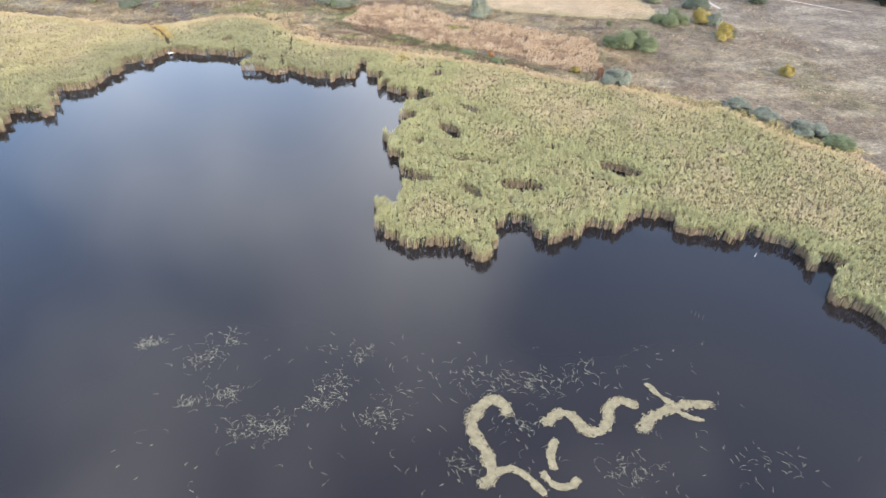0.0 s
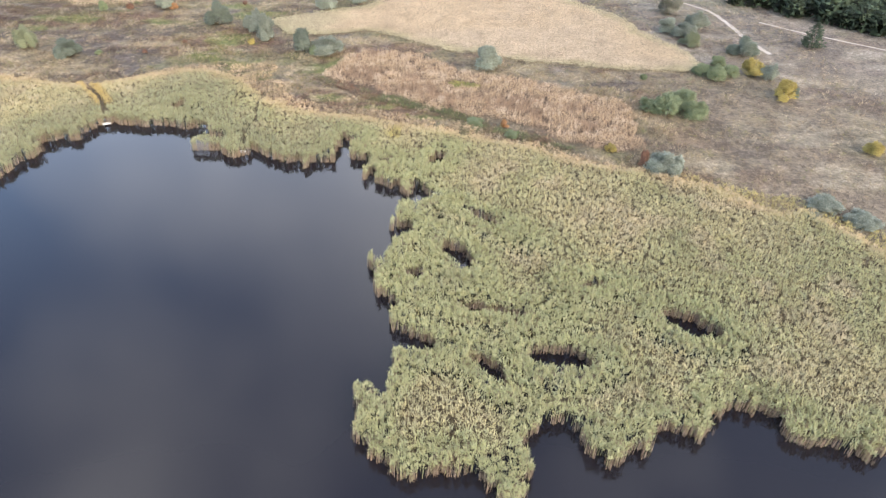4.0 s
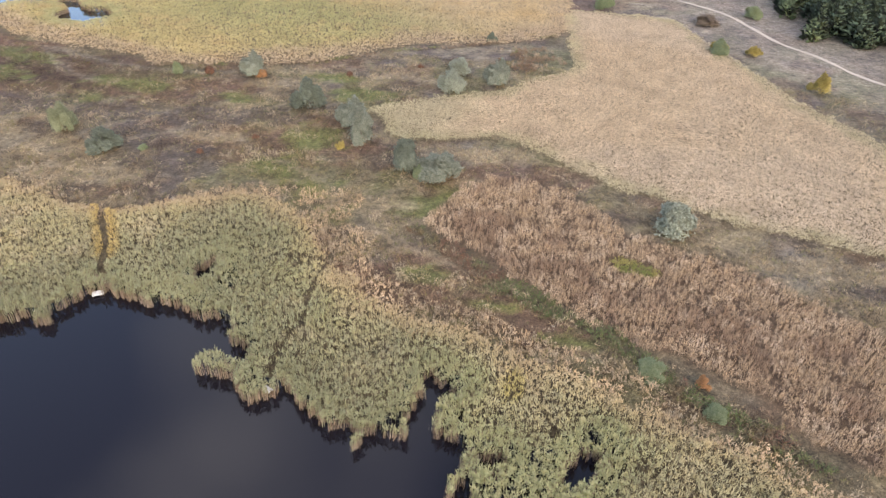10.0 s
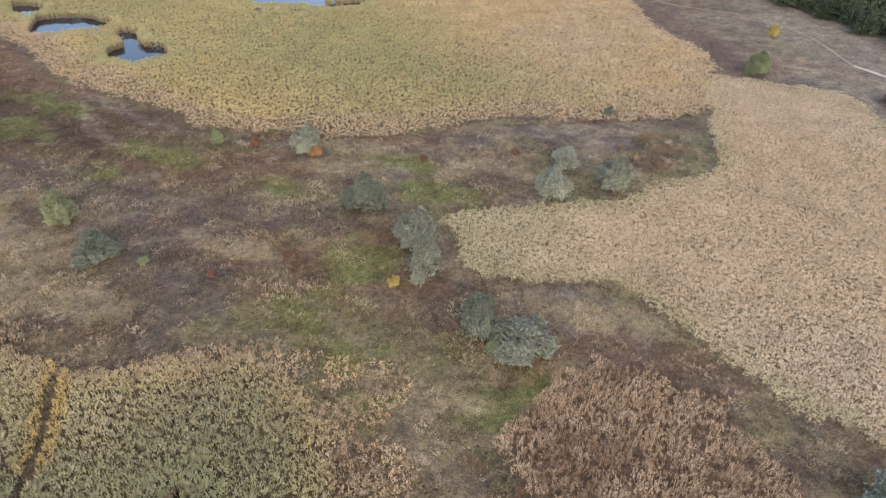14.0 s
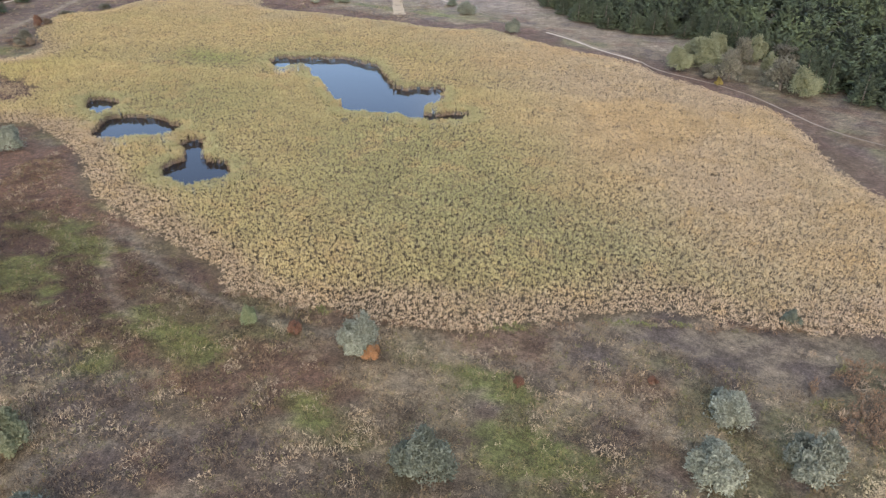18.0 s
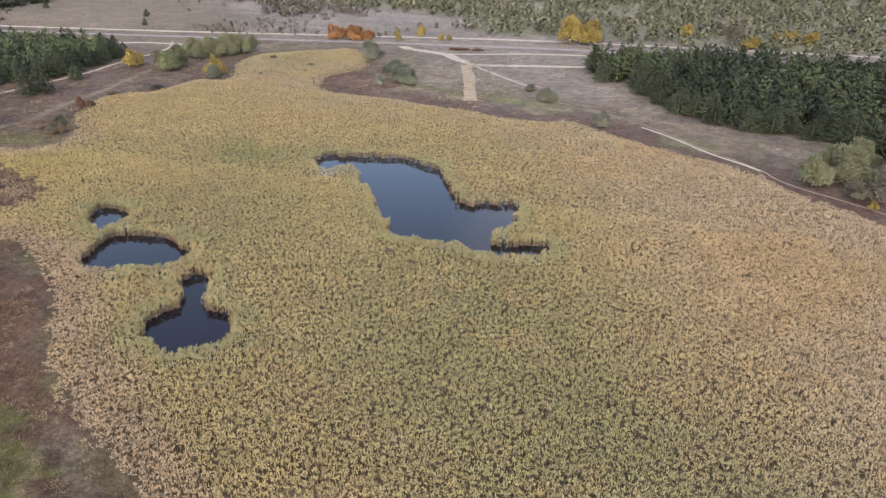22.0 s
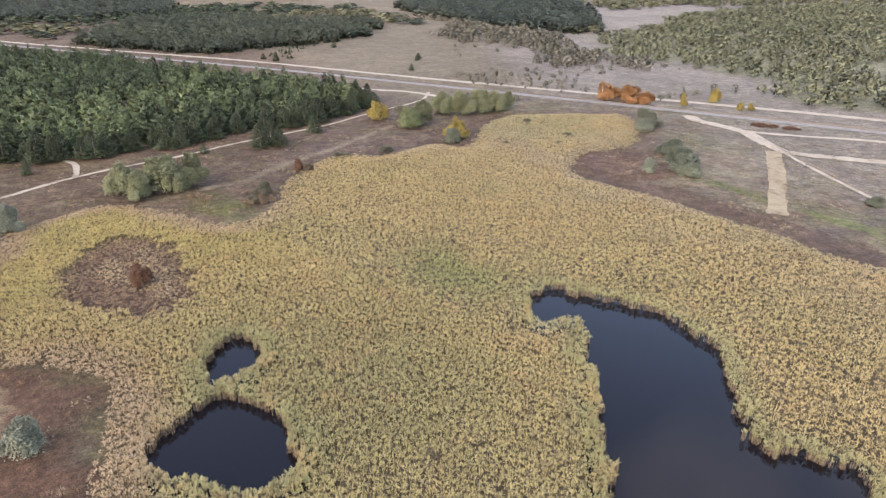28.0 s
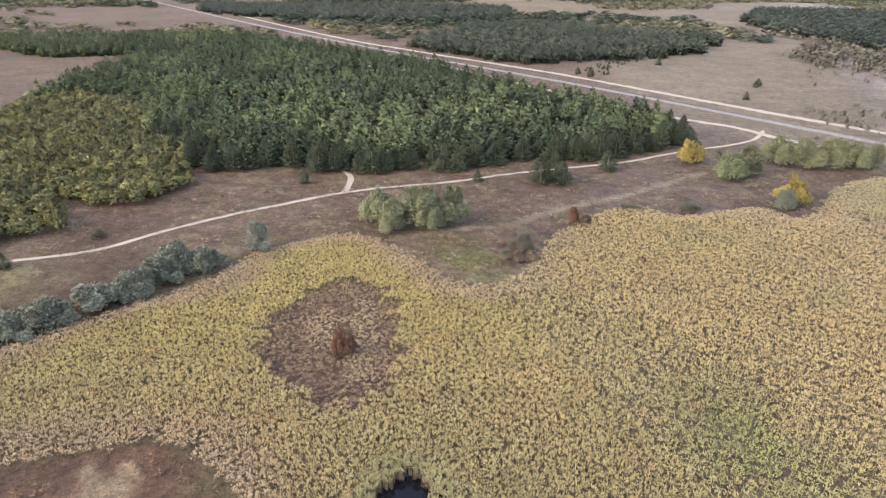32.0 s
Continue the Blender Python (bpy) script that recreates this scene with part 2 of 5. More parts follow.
def line_distance(q, line, closed=False, reach=1e9):
    """Distance of the points q to a line, and for a closed one minus inside it."""
    a = line
    b = np.roll(line, -1, 0) if closed else line[1:]
    if not closed:
        a = line[:-1]
    best, inside = np.full(len(q), 1e12), np.zeros(len(q), bool)
    lo, hi = line.min(0) - reach, line.max(0) + reach
    near = np.flatnonzero((q[:, 0] > lo[0]) & (q[:, 0] < hi[0]) & (q[:, 1] > lo[1]) & (q[:, 1] < hi[1]))
    if not len(near):
        return best
    x, y = q[near, 0], q[near, 1]
    d2, ins = best[near], inside[near]
    for (ax, ay), (bx, by) in zip(a, b):
        ex, ey = bx - ax, by - ay
        u = np.clip(((x - ax) * ex + (y - ay) * ey) / (ex * ex + ey * ey + 1e-9), 0, 1)
        d2 = np.minimum(d2, (x - ax - u * ex) ** 2 + (y - ay - u * ey) ** 2)
        if closed and ay != by:
            ins ^= ((ay > y) != (by > y)) & (x < (bx - ax) * (y - ay) / (by - ay) + ax)
    best[near] = d2
    inside[near] = ins
    best = np.sqrt(best)
    return np.where(inside, -best, best)


def lattice(ix, iy, seed):
    h = (ix.astype(np.int64) * 374761393 + iy.astype(np.int64) * 668265263 + seed * 1442695041) & 0x7FFFFFFF
    h = ((h ^ (h >> 13)) * 1274126177) & 0x7FFFFFFF
    return ((h ^ (h >> 16)) & 0xFFFF) / 65535.0


def value_noise(q, size, seed=0, octaves=3):
    """Smooth noise from 0 to 1 over the plan, with cells of that size."""
    total, amp, weight = 0, 1.0, 0
    for k in range(octaves):
        g = q / size * 2**k + 1000
        i = np.floor(g)
        f = g - i
        f = f * f * (3 - 2 * f)
        i = i.astype(np.int64)
        a, b = lattice(i[:, 0], i[:, 1], seed + k), lattice(i[:, 0] + 1, i[:, 1], seed + k)
        c, d = lattice(i[:, 0], i[:, 1] + 1, seed + k), lattice(i[:, 0] + 1, i[:, 1] + 1, seed + k)
        total = total + amp * ((a * (1 - f[:, 0]) + b * f[:, 0]) * (1 - f[:, 1]) + (c * (1 - f[:, 0]) + d * f[:, 0]) * f[:, 1])
        weight += amp
        amp *= 0.5
    return total / weight


def step01(v, lo, hi):
    u = np.clip((v - lo) / (hi - lo), 0, 1)
    return u * u * (3 - 2 * u)


def blend(col, other, w):
    return col * (1 - w[:, None]) + np.array(other) * w[:, None]


L_LAKE = smooth_line(SHORE_WEST + SHORE_EAST, 1.5)
L_PONDS = [smooth_line(p, 1.5) for p in (POND_A, POND_B, POND_C, POND_D)]
L_BELT = smooth_line(BELT_BACK + BELT_FRONT, 3)
L_BROWN, L_TAN, L_MARSH, L_PATCH = (smooth_line(p, 3) for p in (BROWN, TAN, MARSH_NORTH + MARSH_SOUTH, PATCH))
BRIDGES = [(-251.4, 366.6, 1.7), (-252.6, 368.6, 1.5), (-249.8, 365.4, 1.5)]  # reeds between two ponds
ISLETS = [(-62, 53, 6.0), (-60.2, 202.6, 1.1), (-27.5, 197.5, 1.2), (-13.5, 122, 1.3)]


def wobble(q):
    """The raggedness of shores and borders, in metres."""
    return (value_noise(q, 3.2, 5, 1) - 0.5) * 3.6 + (value_noise(q, 9, 6, 2) - 0.5) * 1.6


def water_distance(q, ragged=0.0):
    """Distance to open water, minus inside it; ragged is the unevenness of the reed edge, slighter round small holes."""
    d = line_distance(q, L_LAKE, True, 60)
    for x, y, r in ISLETS:
        d = np.maximum(d, r - np.hypot(q[:, 0] - x, q[:, 1] - y))
    for p in L_PONDS:
        d = np.minimum(d, line_distance(q, p, True, 40))
    for x, y, r in BRIDGES:
        d = np.maximum(d, r - np.hypot(q[:, 0] - x, q[:, 1] - y))
    d = d + ragged
    for x, y, a, b, turn in HOLES:
        c, s = math.cos(radians(turn)), math.sin(radians(turn))
        u, v = (q[:, 0] - x) * c + (q[:, 1] - y) * s, (q[:, 1] - y) * c - (q[:, 0] - x) * s
        d = np.minimum(d, (np.sqrt((u / a) ** 2 + (v / b) ** 2) - 1) * b + 0.3 * ragged)
    return d


def shore(q):
    """Distance to the ragged water line."""
    return water_distance(q) - wobble(q) * 0.5 - 1.2


# ---- materials ----
def material(name, colour=(0.3, 0.3, 0.3), rough=0.85, attribute="", amount=0.3, scales=(2.0, 14.0), bump=0.0, metal=0.0, amounts=()):
    """A rough surface whose colour varies at two scales; the colour is its own or a mesh attribute's."""
    m = bpy.data.materials.new(name)
    m.use_nodes = True
    t = m.node_tree
    bsdf = t.nodes["Principled BSDF"]
    bsdf.inputs["Roughness"].default_value = rough
    bsdf.inputs["Metallic"].default_value = metal
    bsdf.inputs["Specular IOR Level"].default_value = 0.25
    if attribute:
        base = t.nodes.new("ShaderNodeAttribute")
        base.attribute_name = attribute
        col = base.outputs["Color"]
    else:
        base = t.nodes.new("ShaderNodeRGB")
        base.outputs[0].default_value = (*colour, 1)
        col = base.outputs[0]
    where = t.nodes.new("ShaderNodeTexCoord")
    factor = None
    for k, s in enumerate(scales):
        tex = t.nodes.new("ShaderNodeTexNoise")
        tex.inputs["Scale"].default_value = s
        tex.inputs["Detail"].default_value = 5
        tex.inputs["Roughness"].default_value = 0.65
        t.links.new(where.outputs["Object"], tex.inputs["Vector"])
        amount = amounts[k] if amounts else amount
        rng = t.nodes.new("ShaderNodeMapRange")
        rng.inputs["From Min"].default_value, rng.inputs["From Max"].default_value = 0.28, 0.72
        rng.inputs["To Min"].default_value, rng.inputs["To Max"].default_value = 1 - amount, 1 + amount
        t.links.new(tex.outputs["Fac"], rng.inputs["Value"])
        mul = t.nodes.new("ShaderNodeMixRGB")
        mul.blend_type = "MULTIPLY"
        mul.inputs[0].default_value = 1
        t.links.new(col, mul.inputs[1])
        t.links.new(rng.outputs["Result"], mul.inputs[2])
        col, factor = mul.outputs["Color"], tex
    t.links.new(col, bsdf.inputs["Base Color"])
    if bump:
        b = t.nodes.new("ShaderNodeBump")
        b.inputs["Distance"].default_value = bump
        t.links.new(factor.outputs["Fac"], b.inputs["Height"])
        t.links.new(b.outputs["Normal"], bsdf.inputs["Normal"])
    return m


def island_material(name, colour, other, rough=0.8, gain=0.35):
    """Foliage whose leaves each take a shade of their own between two colours."""
    m = bpy.data.materials.new(name)
    m.use_nodes = True
    t = m.node_tree
    bsdf = t.nodes["Principled BSDF"]
    bsdf.inputs["Roughness"].default_value = rough
    bsdf.inputs["Specular IOR Level"].default_value = 0.2
    geo = t.nodes.new("ShaderNodeNewGeometry")
    info = t.nodes.new("ShaderNodeObjectInfo")
    ramp = t.nodes.new("ShaderNodeValToRGB")
    ramp.color_ramp.elements[0].color, ramp.color_ramp.elements[1].color = (*colour, 1), (*other, 1)
    t.links.new(geo.outputs["Random Per Island"], ramp.inputs["Fac"])
    rng = t.nodes.new("ShaderNodeMapRange")
    rng.inputs["To Min"].default_value, rng.inputs["To Max"].default_value = 1 - gain / 2, 1 + gain / 2
    t.links.new(info.outputs["Random"], rng.inputs["Value"])
    mul = t.nodes.new("ShaderNodeMixRGB")
    mul.blend_type = "MULTIPLY"
    mul.inputs[0].default_value = 1
    t.links.new(ramp.outputs["Color"], mul.inputs[1])
    t.links.new(rng.outputs["Result"], mul.inputs[2])
    t.links.new(mul.outputs["Color"], bsdf.inputs["Base Color"])
    return m


def thin_leaves(m, share):
    """Lets a share of the light pass through the leaves."""
    t = m.node_tree
    thin = t.nodes.new("ShaderNodeBsdfTranslucent")
    both = t.nodes.new("ShaderNodeMixShader")
    both.inputs[0].default_value = share
    b = t.nodes["Principled BSDF"]
    t.links.new(b.inputs["Base Color"].links[0].from_socket, thin.inputs["Color"])
    t.links.new(b.outputs[0], both.inputs[1])
    t.links.new(thin.outputs[0], both.inputs[2])
    t.links.new(both.outputs[0], t.nodes["Material Output"].inputs["Surface"])


def leafy_normals(m, own, up, radial=0.0, attribute=""):
    """Turns the shading normal of thin leaves towards the surface of their tuft or crown."""
    t = m.node_tree
    geo = t.nodes.new("ShaderNodeNewGeometry")
    total = t.nodes.new("ShaderNodeVectorMath")
    total.operation = "MULTIPLY_ADD"
    total.inputs[1].default_value, total.inputs[2].default_value = (own, own, own), (0, 0, up)
    t.links.new(geo.outputs["Normal"], total.inputs[0])
    if radial:
        if attribute:
            source = t.nodes.new("ShaderNodeAttribute")
            source.attribute_name = attribute
            out = source.outputs["Vector"]
        else:
            where = t.nodes.new("ShaderNodeTexCoord")
            away = t.nodes.new("ShaderNodeVectorMath")
            away.operation = "SUBTRACT"
            away.inputs[1].default_value = (0, 0, 0.3)
            t.links.new(where.outputs["Object"], away.inputs[0])
            turn = t.nodes.new("ShaderNodeVectorTransform")
            turn.vector_type, turn.convert_from, turn.convert_to = "NORMAL", "OBJECT", "WORLD"
            t.links.new(away.outputs[0], turn.inputs[0])
            out = turn.outputs[0]
        more = t.nodes.new("ShaderNodeVectorMath")
        more.operation = "MULTIPLY_ADD"
        more.inputs[1].default_value = (radial, radial, radial)
        t.links.new(out, more.inputs[0])
        t.links.new(total.outputs[0], more.inputs[2])
        total = more
    unit = t.nodes.new("ShaderNodeVectorMath")
    unit.operation = "NORMALIZE"
    t.links.new(total.outputs[0], unit.inputs[0])
    for node in t.nodes:
        if node.type in ("BSDF_PRINCIPLED", "BSDF_TRANSLUCENT"):
            t.links.new(unit.outputs[0], node.inputs["Normal"])


def water_material():
    m = bpy.data.materials.new("dark_water")
    m.use_nodes = True
    t = m.node_tree
    bsdf = t.nodes["Principled BSDF"]
    bsdf.inputs["Roughness"].default_value = 0.04
    bsdf.inputs["IOR"].default_value = 1.33
    where = t.nodes.new("ShaderNodeTexCoord")
    cloudy = t.nodes.new("ShaderNodeTexNoise")
    cloudy.inputs["Scale"].default_value = 0.03
    t.links.new(where.outputs["Object"], cloudy.inputs["Vector"])
    split = t.nodes.new("ShaderNodeSeparateXYZ")
    t.links.new(where.outputs["Object"], split.inputs[0])
    reach = t.nodes.new("ShaderNodeMapRange")
    reach.inputs["From Min"].default_value, reach.inputs["From Max"].default_value = 150, 70
    t.links.new(split.outputs["Y"], reach.inputs["Value"])
    silt = t.nodes.new("ShaderNodeMath")
    silt.operation = "MULTIPLY"
    t.links.new(reach.outputs["Result"], silt.inputs[0])
    t.links.new(cloudy.outputs["Fac"], silt.inputs[1])
    hue = t.nodes.new("ShaderNodeMixRGB")
    hue.inputs[1].default_value, hue.inputs[2].default_value = (0.0056, 0.0045, 0.0072, 1), (0.021, 0.017, 0.0145, 1)
    t.links.new(silt.outputs[0], hue.inputs[0])
    t.links.new(hue.outputs["Color"], bsdf.inputs["Base Color"])
    tex = t.nodes.new("ShaderNodeTexNoise")
    tex.inputs["Scale"].default_value = 1.6
    tex.inputs["Detail"].default_value = 3
    t.links.new(where.outputs["Object"], tex.inputs["Vector"])
    b = t.nodes.new("ShaderNodeBump")
    b.inputs["Strength"].default_value = 0.06
    b.inputs["Distance"].default_value = 0.05
    t.links.new(tex.outputs["Fac"], b.inputs["Height"])
    t.links.new(b.outputs["Normal"], bsdf.inputs["Normal"])
    return m


M_GROUND = material("dry_steppe", attribute="soil", amounts=(0.2, 0.25, 0.32, 0.5, 0.6), scales=(0.006, 0.04, 0.22, 1.0, 4.2), bump=0.6)
M_REED = material("reed_blades", attribute="leaf", amount=0.18, scales=(0.15, 1.2), rough=0.75)
M_TREES = material("far_foliage", attribute="leaf", amount=0.22, scales=(0.12, 1.0))
thin_leaves(M_REED, 0.12)
thin_leaves(M_TREES, 0.1)
leafy_normals(M_REED, 0.45, 0.7)
leafy_normals(M_TREES, 0.15, 0.3, 1.0, "outward")
M_WATER = water_material()
M_SAND = material("pale_track_sand", (0.39, 0.33, 0.265), amount=0.16, scales=(0.3, 2.5), rough=0.95)
M_EARTH = material("trodden_earth", (0.25, 0.205, 0.16), amount=0.2, scales=(0.08, 1.5), rough=0.95)
M_TRACK = material("worn_earth_track", (0.34, 0.285, 0.23), amount=0.2, scales=(0.08, 1.5), rough=0.95)
M_BALLAST = material("grey_ballast", (0.24, 0.225, 0.215), amount=0.2, scales=(0.3, 6.0), rough=0.95)
M_STEEL = material("rail_steel", (0.16, 0.13, 0.11), rough=0.5, metal=0.8, amount=0.15)
M_SLEEPER = material("old_sleeper", (0.13, 0.115, 0.1), amount=0.25)
M_ALGAE = material("algae", (0.2, 0.165, 0.1), amount=0.35, scales=(1.2, 7.0), bump=0.05)
M_THREAD = material("sunken_algae", (0.15, 0.135, 0.095), amount=0.35, scales=(0.6, 5.0))
M_BARK = material("bark", (0.14, 0.115, 0.095), amount=0.3, scales=(3.0, 20.0))
M_STRAW = material("mown_straw", (0.31, 0.245, 0.165), amount=0.25, scales=(0.4, 3.0), bump=0.1)
M_PLANK = material("weathered_white_boards", (0.62, 0.6, 0.56), amount=0.15, scales=(2.0, 12.0))
LEAVES = {
    "silver": island_material("silver_leaves", (0.125, 0.135, 0.1), (0.265, 0.275, 0.21)),
    "dark": island_material("grey_green_leaves", (0.1, 0.115, 0.085), (0.19, 0.205, 0.155)),
    "green": island_material("green_leaves", (0.12, 0.145, 0.075), (0.21, 0.23, 0.125)),
    "willow": island_material("olive_leaves", (0.15, 0.16, 0.09), (0.25, 0.255, 0.15)),
    "yellow": island_material("yellow_leaves", (0.22, 0.165, 0.05), (0.39, 0.30, 0.095)),
    "orange": island_material("orange_leaves", (0.235, 0.115, 0.055), (0.38, 0.2, 0.09)),
    "red": island_material("red_leaves", (0.11, 0.06, 0.042), (0.21, 0.11, 0.068)),
    "brown": island_material("brown_leaves", (0.1, 0.075, 0.055), (0.2, 0.148, 0.104)),
    "grey": island_material("bare_twigs", (0.1, 0.092, 0.066), (0.2, 0.185, 0.135)),
    "pine": island_material("pine_needles", (0.05, 0.066, 0.042), (0.095, 0.115, 0.066)),
}

for m_ in LEAVES.values():
    thin_leaves(m_, 0.1)
    leafy_normals(m_, 0.6, 0.4, 0.7)


def mesh_object(name, verts, faces, mat, parent=None, label="", colours=None, attribute="leaf"):
    """One mesh object from arrays; faces all have the same number of corners."""
    verts, faces = np.asarray(verts, np.float32), np.asarray(faces, np.int32)
    me = bpy.data.meshes.new(name)
    me.vertices.add(len(verts))
    me.vertices.foreach_set("co", verts.ravel())
    n, k = faces.shape
    me.loops.add(n * k)
    me.loops.foreach_set("vertex_index", faces.ravel())
    me.polygons.add(n)
    me.polygons.foreach_set("loop_start", np.arange(0, n * k, k, dtype=np.int32))
    me.update(calc_edges=True)
    if colours is not None:
        layer = me.attributes.new(attribute, "FLOAT_COLOR", "POINT")
        rgba = np.ones((len(verts), 4), np.float32)
        rgba[:, :3] = colours
        layer.data.foreach_set("color", rgba.ravel())
    me.materials.append(mat)
    ob = new(name, me)
    if parent:
        ob.parent = parent
    if label:
        ob["label"] = label
    return ob


def part(name, bm, mat, parent, label=""):
    me = bpy.data.meshes.new(name)
    bm.to_mesh(me)
    bm.free()
    me.materials.append(mat)
    ob = new(name, me)
    ob.parent = parent
    if label:
        ob["label"] = label
    return ob


# ---- ground ----
ROADS = {  # half width and line of each sand track
    "road_west": (1.05, [(-330, 170), (-352, 225), (-364.4, 258.6), (-372.8, 282), (-388.1, 297), (-402.2, 313.3), (-414.4, 330.4), (-430.5, 357.7),
                        (-440.6, 393.1), (-453.6, 424.9), (-467.7, 470.1), (-483, 498.7), (-505, 545), (-530, 566)]),
    "road_forest_spur": (1.2, [(-428.5, 351.4), (-440, 352.5), (-451.9, 351.4), (-463, 345)]),
    "road_junction": (3.4, [(-392, 655), (-379.6, 650), (-350, 648), (-324.9, 635), (-313.7, 631), (-305, 635), (-281.8, 652), (-261, 665), (-225, 690)]),
    "road_diagonal": (1.0, [(-318, 631.6), (-305, 624), (-288, 614.6), (-272, 606.5), (-250, 596)]),
    "road_by_rail": (2.0, [(-350, 650), (-333.3, 662), (-302.3, 688), (-255, 712)]),
    "road_east_bare": (0.75, [(-179, 561), (-162, 553), (-146, 543), (-132, 537), (-124, 533)]),
    "road_east": (0.4, [(-319, 634), (-269, 608), (-224, 582), (-180, 565), (-152, 549), (-126, 535), (-113, 525), (-78, 512), (-43, 484), (-9, 478), (9, 464), (23, 435)]),
    "road_east_sand": (0.85, [(23, 435), (40, 420), (54, 391), (65, 378), (74, 363), (88, 349), (97.5, 335), (103.5, 325), (105.3, 306), (105.5, 292), (108, 276)]),
    "road_east_spur": (0.6, [(118, 312), (124, 305.5), (129, 300.5), (138, 293), (160, 275)]),
    "road_rail_north": (3.2, [(-2000, -150), (-1150, 258), (-929, 385), (-769, 490), (-678, 541), (-604, 580), (-560, 605), (-479, 653), (-440, 675), (-398, 700),
                              (-329, 737), (-200, 790), (100, 910)]),
    "road_rail_south": (2.6, [(-860, 385), (-740, 440), (-610, 505), (-573, 525), (-540, 553), (-510, 566), (-470, 592)]),
}
GREENS = [(-186.6, 311.5, 16, 5), (-182, 297, 12, 5), (-139, 300, 12, 4), (-71, 310, 9, 4), (-84, 320, 7, 3), (-74, 279.5, 6, 7), (-77.4, 265.6, 5, 5),
          (-40, 256, 6, 4), (-56, 250, 3, 3), (-65, 258, 4, 3), (-33, 262, 5, 3), (-104, 299, 4, 3), (-33, 233, 4, 2), (-290, 565, 14, 3),
          (-246, 566, 12, 3), (99, 156, 9, 3), (-20, 227, 4, 1.5), (-5, 221, 5, 1.5), (-144, 288, 5, 4), (-370, 392, 14, 9), (88, 245, 8, 4), (77, 248, 4, 3)]
REDS = [(-165, 290, 18, 6), (-205, 305, 22, 10), (-128, 296, 14, 6), (-115, 305, 12, 4), (-30, 262, 8, 5), (-255, 330, 22, 14), (-270, 318, 26, 20), (-232, 325, 30, 12), (-176, 306, 20, 8), (-200, 318, 20, 8), (-150, 313, 14, 4), (-335, 552, 24, 16), (-215, 295, 20, 8), (-238, 312, 26, 12), (-222, 318, 20, 10), (-40, 226, 16, 4), (-15, 225, 14, 5), (-30, 236, 10, 4), (-62, 232, 7, 12),
        (-100, 230, 40, 6), (-90, 275, 30, 8), (-20, 275, 14, 5), (-47, 308, 12, 4)]
GREYS = [(-31, 280, 11, 6), (38.7, 251.5, 14, 5), (49, 248, 7, 3), (-120, 275, 14, 8), (-150, 285, 12, 5), (-160, 262, 12, 5)]

DARKS = [(-101, 258, 9, 6), (-104, 267, 11, 4), (-98, 249, 6, 4), (-108, 285, 10, 7), (-135, 281, 12, 6), (-159, 282, 14, 6), (-118, 272, 8, 5), (-90, 290, 8, 5), (79, 318, 7, 5), (48.6, 246.5, 7, 2.5)]
STRAWS = [(-35, 281, 9, 3), (-27, 282, 6, 3), (-46, 256, 5, 3), (-122, 249, 11, 4), (-112, 252, 8, 3), (-146, 262, 14, 5), (-100, 275, 9, 2.5), (-60, 326, 12, 3), (-95, 312, 9, 3),
          (40, 252, 12, 3), (108, 223, 14, 7), (118, 254, 16, 8), (88, 196, 12, 4), (-265, 326, 9, 5)]


def ellipse(q, x, y, a, b):
    w = value_noise(q, max(2.0, min(a, b) * 0.6), 17, 2)
    return step01(1.35 - np.hypot((q[:, 0] - x) / a, (q[:, 1] - y) / b) - (w - 0.5) * 1.6, 0, 0.5)


def rusty_west(q):
    """The rust-brown herb belt on the near side of the marsh, in the west."""
    return step01(-q[:, 0], 120, 160) * step01(20 - np.abs(q[:, 1] - 305 - 0.1 * (q[:, 0] + 170)), 0, 12)


def axis(lo, hi, step, far):
    inner = np.arange(lo, hi, step)
    grow, d, s = [], 0.0, step
    while d < far:
        s *= 1.16
        d += s
        grow.append(d)
    grow = np.array(grow)
    return np.concatenate([(lo - grow)[::-1], inner, inner[-1] + grow])


def ground_height(q, d):
    z = 0.75 * step01(d, 0, 9) - 0.15 + 0.25 * (value_noise(q, 9, 31, 3) - 0.5) * step01(d, 1, 8)
    return np.where(d < 0, -0.9 * step01(-d, 0, 4) - 0.15, z)


gx, gy = axis(-470, 140, 2.1, 5600), axis(40, 690, 2.1, 5600)
G = np.stack(np.meshgrid(gx, gy), -1).reshape(-1, 2)
d_water = shore(G)
d_marsh, d_belt = line_distance(G, L_MARSH, True, 60), line_distance(G, L_BELT, True, 40)
d_rail = line_distance(G, smooth_line(RAIL, 40, False))
near_field = step01(60 - np.maximum(np.abs(G[:, 0] + 165) - 305, np.abs(G[:, 1] - 365) - 325), 0, 60)
n_big, n_mid, n_small = (0.5 + near_field * (value_noise(G, a, b, c) - 0.5) for a, b, c in ((60, 1, 4), (14, 2, 4), (4, 3, 3)))
soil = np.tile(np.array([0.215, 0.168, 0.115]), (len(G), 1))
soil = blend(soil, (0.27, 0.218, 0.14), step01(n_mid, 0.5, 0.72) * 0.9)
soil = blend(soil, (0.145, 0.113, 0.086), step01(n_small * 0.5 + n_big * 0.5, 0.5, 0.66) * 0.7)
soil = blend(soil, (0.165, 0.155, 0.075), step01(value_noise(G, 22, 9, 4), 0.45, 0.62) * 0.75 * near_field)
mottle = value_noise(G, 7, 13, 3)
soil = blend(soil, (0.30, 0.245, 0.165), step01(mottle, 0.58, 0.7) * 0.7 * near_field)
soil = blend(soil, (0.125, 0.095, 0.082), step01(value_noise(G, 9, 14, 3), 0.56, 0.7) * 0.75 * near_field)
